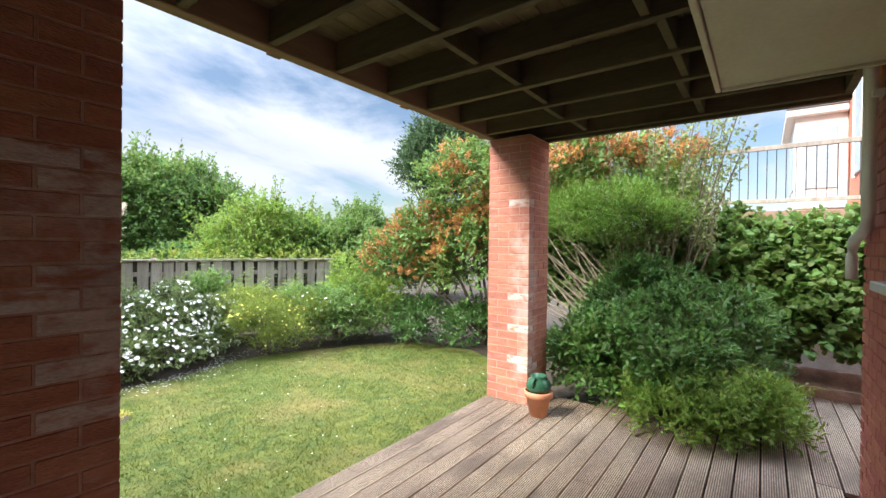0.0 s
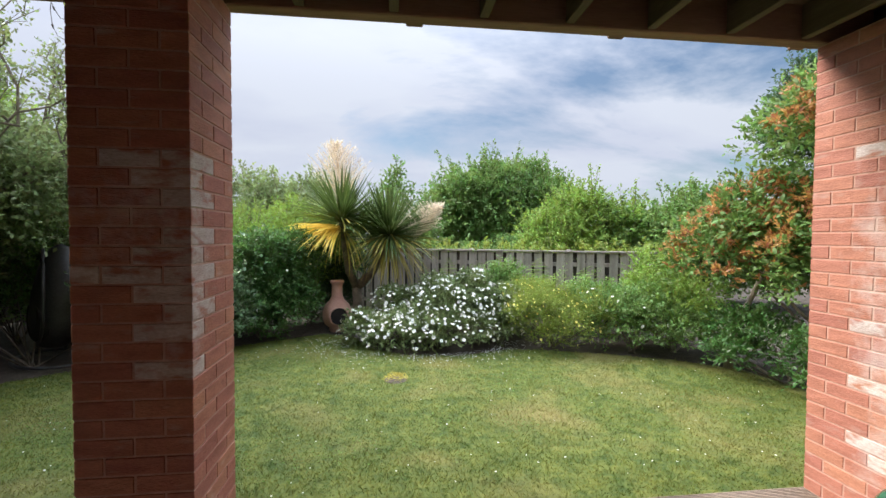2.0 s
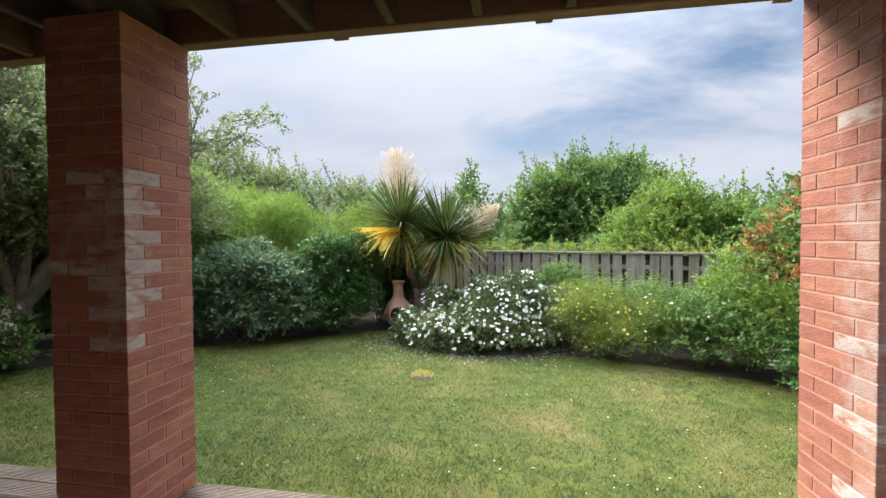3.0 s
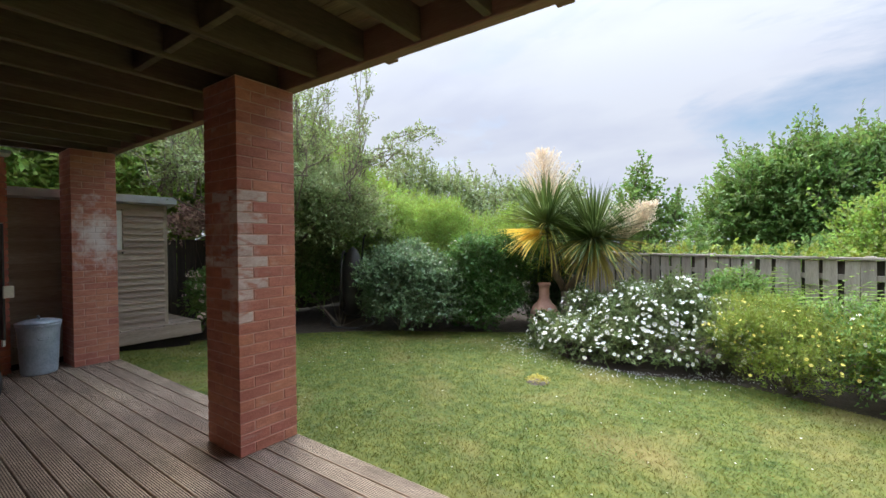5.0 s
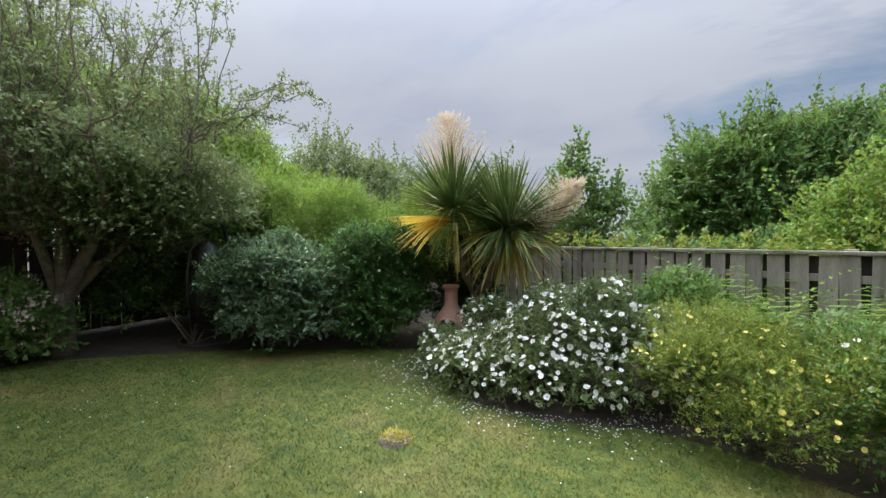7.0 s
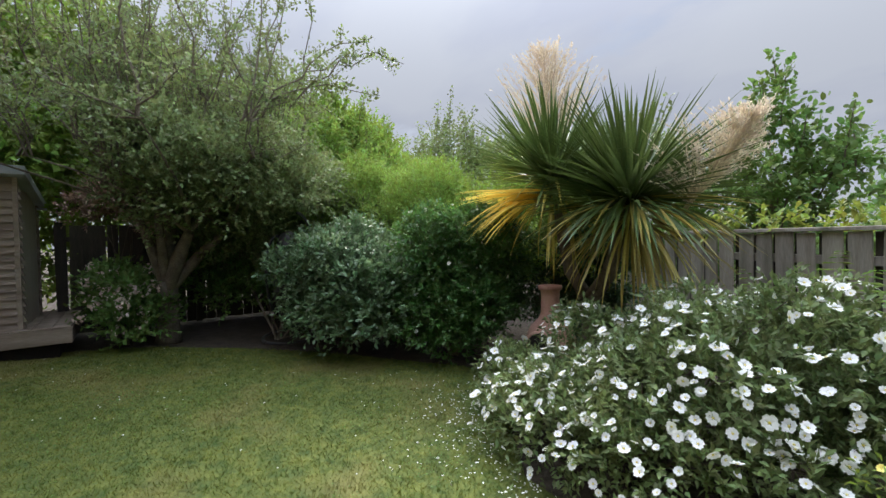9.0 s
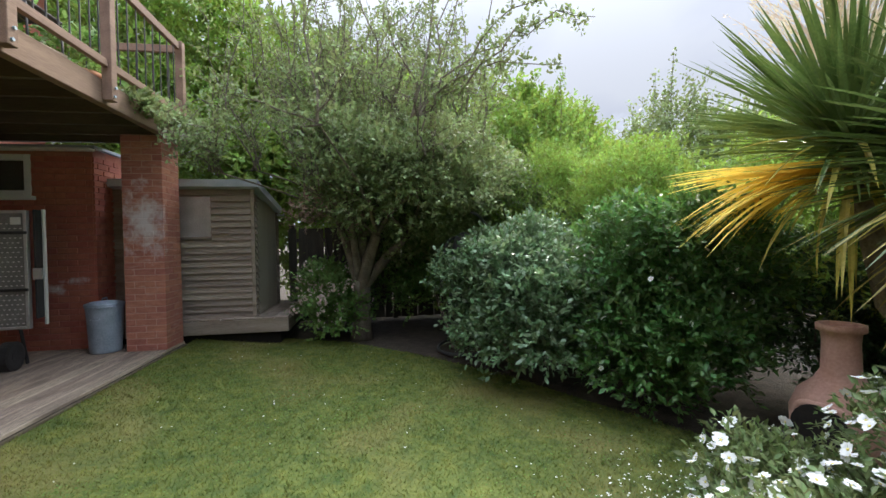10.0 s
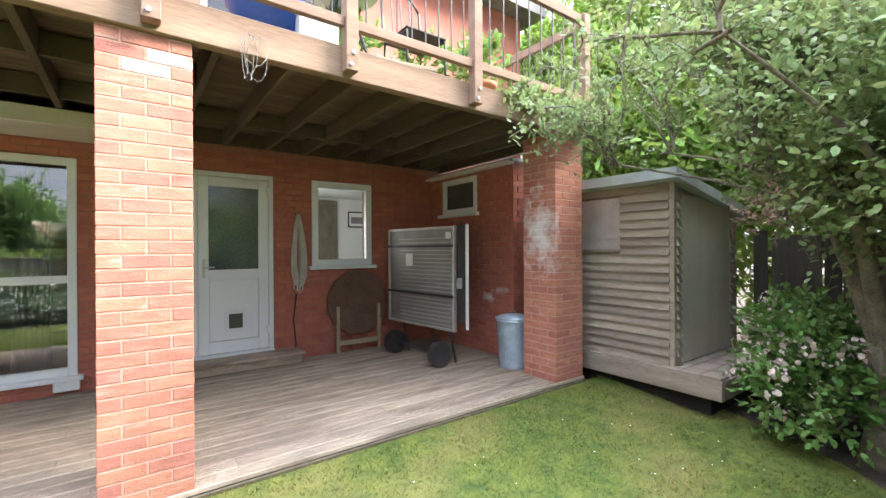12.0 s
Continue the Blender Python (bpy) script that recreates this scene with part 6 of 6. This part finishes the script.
def fan_shrub():
    """Feathery shrub on a fan of bare pale stems, behind the east pillar."""
    rng = np.random.default_rng(95)
    ob = thing("feathery_shrub", (5.0, 0.15, GROUND), "feathery bright green shrub on a fan of bare pale stems", "shrub")
    clumps = [(0.0, -0.75, 2.05, 0.6, 0.65, 0.36), (0.3, -0.1, 2.0, 0.6, 0.5, 0.34), (-0.15, -1.2, 1.95, 0.5, 0.4, 0.28), (0.5, -1.2, 2.2, 0.5, 0.5, 0.34), (0.1, 0.15, 1.75, 0.4, 0.35, 0.3)]
    clumps = roughen(clumps, 95, 3)
    me, pts = sprig_leaves(rng, "foliage", clumps, 4200, 9, 0.22, 0.040, 0.013, M["leaf_feather"], 0.3, 0.8)
    part("foliage", me, None, ob)
    part("stem", stems_mesh(rng, (0.0, -1.25, 0.25), np.c_[rng.uniform(-0.5, 0.6, 64), rng.uniform(-1.7, 0.75, 64), rng.uniform(0.9, 2.2, 64)], 0.013, M["twig"], sides=6, sag=0.16), None, ob)
    rng = np.random.default_rng(96)
    sp = thing("sparse_shrub", (5.3, -1.1, GROUND), "thin upright shrub with small dark and pale leaves", "shrub")
    bm = bmesh.new()
    S = []
    for i in range(24):
        a = Vector((rng.normal() * 0.1, rng.normal() * 0.1, 0.0))
        top = Vector((rng.normal() * 0.3, rng.uniform(-1.0, 0.6), 2.6 + rng.random() * 0.75))
        m = a.lerp(top, 0.5) + Vector((rng.normal() * 0.1, rng.normal() * 0.1, 0.1))
        tube([a, m, top], [0.016, 0.011, 0.004], 5, bm, caps=False)
        S += [list(m.lerp(top, f)) for f in np.linspace(0, 1, 26)]
    part("stem", bm, M["bark"], sp)
    S = np.repeat(np.array(S), 7, axis=0)
    S = S + rng.normal(size=S.shape) * 0.045
    me = leaves("foliage", S, unit(rng.normal(size=S.shape) + [0, 0, 0.4]), unit(rng.normal(size=S.shape) + [0, 0, 0.6]), 0.05, 0.026, M["leaf_grey"])
    part("foliage", me, None, sp)


fan_shrub()
c = [(0, 0, 0.45, 0.75, 0.6, 0.55), (0.5, 0.35, 0.75, 0.7, 0.6, 0.6), (-0.15, 0.45, 0.4, 0.6, 0.5, 0.45), (0.45, -0.35, 0.55, 0.6, 0.5, 0.5), (-0.3, -0.1, 0.3, 0.45, 0.5, 0.3)]
shrub("viburnum_bush", (4.35, -1.45, GROUND), c, "sprawling dark green bush spilling onto the deck", "shrub", "leaf_lobed", 8200, 6, 0.18, 0.068, 0.032, seed=101, stems=16)
shrub("fern_clump", (3.75, -2.0, 0.0), [(0, 0, 0.14, 0.46, 0.42, 0.24), (-0.28, 0.32, 0.1, 0.30, 0.32, 0.18), (0.25, -0.1, 0.12, 0.38, 0.34, 0.18)], "light green ferny plant trailing over the deck boards", "shrub", "leaf_bright", 1900, 8, 0.16, 0.048, 0.020, seed=102, stems=6, stem_r=0.005)
c = [(0, i * 0.62, 0.95 + 0.1 * math.sin(i * 2.3), 0.5, 0.5, 0.95) for i in range(-3, 5)] + [(-0.25, i * 0.7, 0.55, 0.45, 0.45, 0.6) for i in range(-2, 3)]
shrub("ivy_hedge", (5.95, -2.0, 0.0), c, "tall dense ivy-covered hedge of large green leaves", "hedge", "leaf_mid", 9000, 6, 0.15, 0.078, 0.062, seed=103, stems=12, lumps=False)



def hanging_seat():
    """An egg-shaped garden seat of dark wicker with an open front, leaning in its hoop stand."""
    t = thing("egg_seat", (-3.48, 3.72, GROUND), "black egg-shaped wicker garden seat on a thin hoop stand", "seat", turn=-38)
    b = lathe([(0.02, 0.0), (0.17, 0.03), (0.27, 0.14), (0.30, 0.30), (0.28, 0.52), (0.22, 0.76), (0.12, 0.93), (0.02, 0.97)], 24)
    for v in b.verts:
        v.co.x += 0.22 * (v.co.z - 0.3)
        v.co.y *= 0.62
        v.co.z += 0.12
    part("shell", b, M["black"], t, smooth=True)
    ring = []
    for i in range(33):
        a = 2 * math.pi * i / 32
        z = 0.50 + 0.42 * math.sin(a)
        ring.append((0.25 * math.cos(a) * (1.0 - 0.25 * math.sin(a)) + 0.22 * (z - 0.3), -0.12 - 0.05 * math.cos(a), z + 0.12))
    part("rim", tube(ring, 0.014, 7, caps=False), M["black"], t, smooth=True)
    part("cushion", tube([(0.02, -0.10, 0.40), (0.02, -0.17, 0.40)], [0.20, 0.17], 20), M["void"], t)
    hoop = [(-0.30 + 0.62 * f - 0.16 * math.sin(math.pi * f), 0.16, 0.05 + 1.20 * math.sin(math.pi * f * 0.5) ** 0.8) for f in [i / 12 for i in range(13)]]
    part("stand", tube(hoop, 0.014, 7), M["black"], t, smooth=True)
    foot = [(0.42 * math.cos(2 * math.pi * i / 28), 0.30 * math.sin(2 * math.pi * i / 28), 0.035) for i in range(29)]
    t.scale = (1.35, 1.35, 1.38)
    part("foot_ring", tube(foot, 0.014, 7, caps=False), M["black"], t, smooth=True)


hanging_seat()

shrub("grey_green_bush", (-4.75, 4.75, GROUND), [(0, 0, 0.9, 0.8, 0.5, 0.85), (0.55, 0.35, 1.3, 0.7, 0.5, 0.7), (-0.6, -0.2, 1.2, 0.6, 0.5, 0.8)],
      "tall grey-green bush behind the wicker garden seat", "shrub", "leaf_grey", 3200, 7, 0.18, 0.055, 0.03, seed=60)


def pink_leaved_shrub():
    c = [(0, 0, 1.95, 0.30, 0.34, 0.26), (-0.2, 0.35, 1.75, 0.30, 0.30, 0.28), (0.1, -0.3, 1.85, 0.22, 0.26, 0.20)]
    shrub("pink_leaved_shrub", (-5.25, 1.72, GROUND), c, "slim shrub with dusky pink young leaves behind the shed", "shrub", "leaf_dusky", 650, 7, 0.15, 0.050, 0.028, seed=59, stems=8, stem_r=0.008)


pink_leaved_shrub()


# ---- lawn grass and small details ----
def grass():
    rng = np.random.default_rng(111)
    n = 330000
    X, Y = rng.uniform(-4.9, 5.0, n), rng.uniform(-0.65, 5.0, n)
    keep = inside(LAWN, X, Y)
    X, Y = X[keep], Y[keep]
    n = len(X)
    tuft = 0.5 + 0.5 * np.sin(31 * X + 2.5 * np.sin(17 * Y)) * np.sin(27 * Y + 2.5 * np.sin(13 * X + 1.0))
    patch = 0.5 + 0.5 * np.sin(4.1 * X + 1.7 * np.sin(2.9 * Y)) * np.sin(3.3 * Y + 1.9 * np.sin(2.3 * X))
    h = (0.009 + 0.015 * rng.random(n)) * (0.55 + 0.75 * tuft + 0.4 * patch)
    lean = rng.normal(size=(n, 2)) * 0.8
    Z = lawn_z(X, Y)
    tip = np.c_[X + lean[:, 0] * h, Y + lean[:, 1] * h, Z + h]
    a = rng.uniform(0, 2 * math.pi, n)
    w = 0.0020 + 0.0016 * rng.random(n)
    s = np.c_[np.cos(a) * w, np.sin(a) * w, np.zeros(n)]
    b = np.c_[X, Y, Z - 0.002]
    v = np.stack([b - s, b + s, tip], axis=1).reshape(-1, 3)
    t = np.arange(n * 3).reshape(-1, 3)
    tagged(part("grass", raw_mesh("grass", v, t, M["blade"])), "short mown grass with clover and dry patches", "grass", kind="stuff")
    # clover leaves in loose mats
    mats = np.c_[rng.uniform(-4.0, 4.6, 70), rng.uniform(0.1, 4.2, 70), rng.uniform(0.08, 0.28, 70)]
    k = rng.integers(0, 70, 13000)
    CX, CY = mats[k, 0] + rng.normal(size=13000) * mats[k, 2], mats[k, 1] + rng.normal(size=13000) * mats[k, 2]
    keep = inside(LAWN, CX, CY)
    CX, CY = CX[keep], CY[keep]
    P = np.c_[CX, CY, lawn_z(CX, CY) + 0.012 + 0.010 * rng.random(len(CX))]
    flat = unit(np.c_[rng.normal(size=(len(P), 2)), 0.1 * rng.normal(size=len(P))])
    me = leaves("clover", P, flat, unit(np.c_[0.35 * rng.normal(size=(len(P), 2)), np.ones(len(P))]), 0.012 + 0.007 * rng.random(len(P)), 0.013, M["leaf_clover"])
    tagged(part("clover", me), "small clover leaves growing in mats through the lawn", "clover", kind="stuff")
    n = 250
    X, Y = rng.uniform(-4.3, 4.6, n), rng.uniform(0.2, 4.4, n)
    keep = inside(LAWN, X, Y)
    P = np.c_[X, Y, lawn_z(X, Y) + 0.02][keep]
    bm = bmesh.new()
    for p in P:
        r = 0.004 + 0.004 * rng.random()
        vs = [bm.verts.new((p[0] + r * math.cos(a), p[1] + r * math.sin(a), p[2])) for a in (0, 1.05, 2.1, 3.14, 4.2, 5.24)]
        c0 = bm.verts.new((p[0], p[1], p[2] + r * 0.6))
        for i in range(6):
            bm.faces.new((vs[i], vs[(i + 1) % 6], c0))
    tagged(part("lawn_daisies", bm, M["petal"]), "tiny white daisies and clover heads in the lawn", "daisies", kind="stuff")
    m = thing("molehill", (0.82, 2.60, GROUND - 0.01), "small mound of dark dry soil in the lawn", "molehill")
    me, _ = sprig_leaves(rng, "turf_tuft", [(0, 0, 0.0, 0.12, 0.10, 0.05)], 160, 5, 0.03, 0.03, 0.006, M["palm_olive"], 0.4)
    part("mound", lathe([(0.14, 0.0), (0.10, 0.03), (0.05, 0.045), (0.002, 0.05)], 16), M["groove_and_mound"], m)
    tagged(part("tuft", me, None, m), kind="stuff")


grass()


def wall_bricks():
    """Stretcher bond on the house walls: the nearest as bricks of their own, the rest joined."""
    sl = mesh_of("brick", box(0, 0.215, -0.1, 0.0, 0, 0.065, 0.004), M["brick_wall"])
    half = mesh_of("brick", box(0, 0.1025, -0.1, 0.0, 0, 0.065, 0.004), M["brick_wall"])
    joined = bmesh.new()
    V, F = [], []

    def brick(x, z, w, wall, face, flip, count):
        if wall is not None and count < 300:
            o = new("brick", sl if w > 0.2 else half)
            o.parent = wall
            o.matrix_basis = pose(x, face, z) if not flip else pose(face, x + w, z, 0, 0, -90)
            return True
        b = len(V)
        d = 0.05
        e = 0.004
        ring = [(x, -d, z), (x + w, -d, z), (x + w, -d, z + 0.065), (x, -d, z + 0.065), (x + e, 0, z + e), (x + w - e, 0, z + e), (x + w - e, 0, z + 0.065 - e), (x + e, 0, z + 0.065 - e)]
        for p in ring:
            V.append((p[0], face + p[1], p[2]) if not flip else (face + p[1], p[0], p[2]))
        fs = [(4, 5, 6, 7), (0, 1, 5, 4), (1, 2, 6, 5), (2, 3, 7, 6), (3, 0, 4, 7)]
        F.extend([tuple(b + i for i in (f if not flip else f[::-1])) for f in fs])
        return False

    def lay(wall, a0, a1, z0, z1, face, holes, flip, near):
        count = 0
        for c in range(int((z1 - z0) / 0.075)):
            z = z0 + c * 0.075
            x = a0 - (0.1125 if c % 2 else 0)
            while x < a1:
                lo, hi = max(x, a0), min(x + 0.215, a1)
                spans = [(lo, hi)]
                for h in holes:
                    if z + 0.065 > h[2] and z < h[3]:
                        spans = [s for p, q in spans for s in ((p, min(q, h[0])), (max(p, h[1]), q)) if s[1] - s[0] > 0.03]
                for p, q in spans:
                    w = q - p
                    own = near(p, z) and (abs(w - 0.215) < 0.002 or abs(w - 0.1025) < 0.002)
                    if brick(p, z, w, wall if own else None, face, flip, count):
                        count += 1
                x += 0.225
        return count
    lay(wall_south, -3.97, 3.09, -0.02, 2.60, WALL_Y, [DOOR, WIN2, BIGW, WIN4], False, lambda x, z: -2.1 < x < 0.3 or x > 2.2)
    lay(vent_wall, -2.69, -0.935, -0.02, 2.44, -3.97, [VENT], True, lambda x, z: x > -2.0)
    lay(None, -4.50, -3.975, -0.02, 2.44, -0.915, [], False, lambda x, z: False)
    me = bpy.data.meshes.new("brickwork")
    me.from_pydata(V, [], F)
    me.materials.append(M["brick_joined"])
    tagged(part("brickwork", me, None, wall_south), kind="stuff")
    joined.free()


wall_bricks()


def balcony_things():
    z = BALC_Z + 0.23
    t = thing("blue_crate", (-0.95, -0.35, z), "bright blue plastic tub standing on the balcony", "tub")
    part("body", lathe([(0.20, 0.0), (0.26, 0.28), (0.28, 0.285), (0.28, 0.31), (0.25, 0.31), (0.19, 0.02), (0.002, 0.02)], 28), M["blue"], t, smooth=True)
    t = thing("white_box", (-1.22, -0.16, z), "white plastic storage box standing on the balcony", "box")
    part("body", box(-0.14, 0.14, -0.10, 0.10, 0.0, 0.20, 0.01), M["upvc"], t)
    part("lid", box(-0.15, 0.15, -0.11, 0.11, 0.201, 0.225, 0.006), M["upvc"], t)
    for i, (x, y) in enumerate(((-1.72, -0.80), (-2.55, -0.75), (-3.05, -0.45))):
        t = thing("flower_pot", (x, y, z), "terracotta pot with a leafy plant on the balcony", "flower pot")
        part("body", lathe([(0.10, 0.0), (0.145, 0.2), (0.16, 0.202), (0.16, 0.25), (0.14, 0.25), (0.13, 0.2), (0.002, 0.2)], 24), M["terracotta"], t, smooth=True)
        rng = np.random.default_rng(130 + i)
        me, p = sprig_leaves(rng, "plant", [(0, 0, 0.42, 0.2, 0.2, 0.2)], 90, 6, 0.16, 0.07, 0.035, M["leaf_mid"], 0.2)
        tagged(part("plant", me, None, t), kind="stuff")
    t = thing("metal_chair", (-2.25, -0.45, z), "dark bent-metal garden chair on the balcony", "chair")
    for s in (-0.2, 0.2):
        part("leg", tube([(s, 0.2, 0), (s, 0.19, 0.44), (s, -0.2, 0.46), (s, -0.26, 0)], 0.011, 7), M["black"], t, smooth=True)
        part("back_post", tube([(s, -0.2, 0.46), (s * 1.05, -0.26, 0.9)], 0.011, 7), M["black"], t)
    part("seat", box(-0.21, 0.21, -0.2, 0.2, 0.455, 0.475, 0.006), M["black"], t)
    part("back_rim", tube([(-0.21, -0.26, 0.9), (-0.14, -0.27, 1.0), (0, -0.28, 1.04), (0.14, -0.27, 1.0), (0.21, -0.26, 0.9)], 0.011, 7), M["black"], t, smooth=True)
    for s in (-0.1, 0, 0.1):
        part("back_bar", tube([(s, -0.2, 0.475), (s, -0.275, 1.02)], 0.007, 6), M["black"], t)
    t = thing("garden_table", (-1.55, -0.50, z), "round metal garden table on the balcony", "table")
    part("tabletop", tube([(0, 0, 0.71), (0, 0, 0.73)], 0.33, 32), M["alu"], t)
    for a in (0.5, 2.6, 4.7):
        part("leg", tube([(0.05 * math.cos(a), 0.05 * math.sin(a), 0.709), (0.28 * math.cos(a), 0.28 * math.sin(a), 0.0)], 0.012, 7), M["black"], t)
    t = thing("plank_stack", (-1.95, -0.18, z), "small pile of offcut boards on the balcony edge", "planks")
    for k, (a, b) in enumerate(((0.0, 0), (12, 0.032), (-9, 0.064))):
        o = part("plank", box(-0.3, 0.3, -0.05, 0.05, 0, 0.03, 0.003), M["palewood"], t)
        o.matrix_basis = pose(0, 0, b, 0, 0, a)
    t = thing("light_string", (-0.78, 0.045, BALC_Z + 0.11), "tangled pale fairy-light cable hanging from the balcony beam", "cable")
    rng = random.Random(12)
    for k in range(4):
        w, d = rng.uniform(0.03, 0.09), rng.uniform(0.16, 0.34)
        pts = [(w * math.sin(2 * math.pi * i / 12) + 0.02 * k, 0.006 + 0.012 * k, -d * (1 - math.cos(2 * math.pi * i / 12)) / 2 + rng.uniform(-0.012, 0.012)) for i in range(13)]
        part("wire", tube(pts, 0.0016, 5, caps=False), M["wire"], t, smooth=True)
        for q in pts[2::3]:
            part("bulb", tube([q, (q[0] + 0.006, q[1], q[2] - 0.018)], [0.005, 0.0025], 6), M["wire"], t)
    c = [(i * 0.3, 0.0, 0.05 + 0.05 * math.sin(i * 2.0), 0.22, 0.07, 0.09) for i in range(0, 4)]
    shrub("climber", (-4.0, 0.10, BALC_Z + 0.05), c, "leafy climbing shoots hanging over the balcony corner", "climber", "leaf_grey", 240, 6, 0.14, 0.06, 0.034, seed=140, stems=5, inner=0.2, stem_r=0.006)


balcony_things()
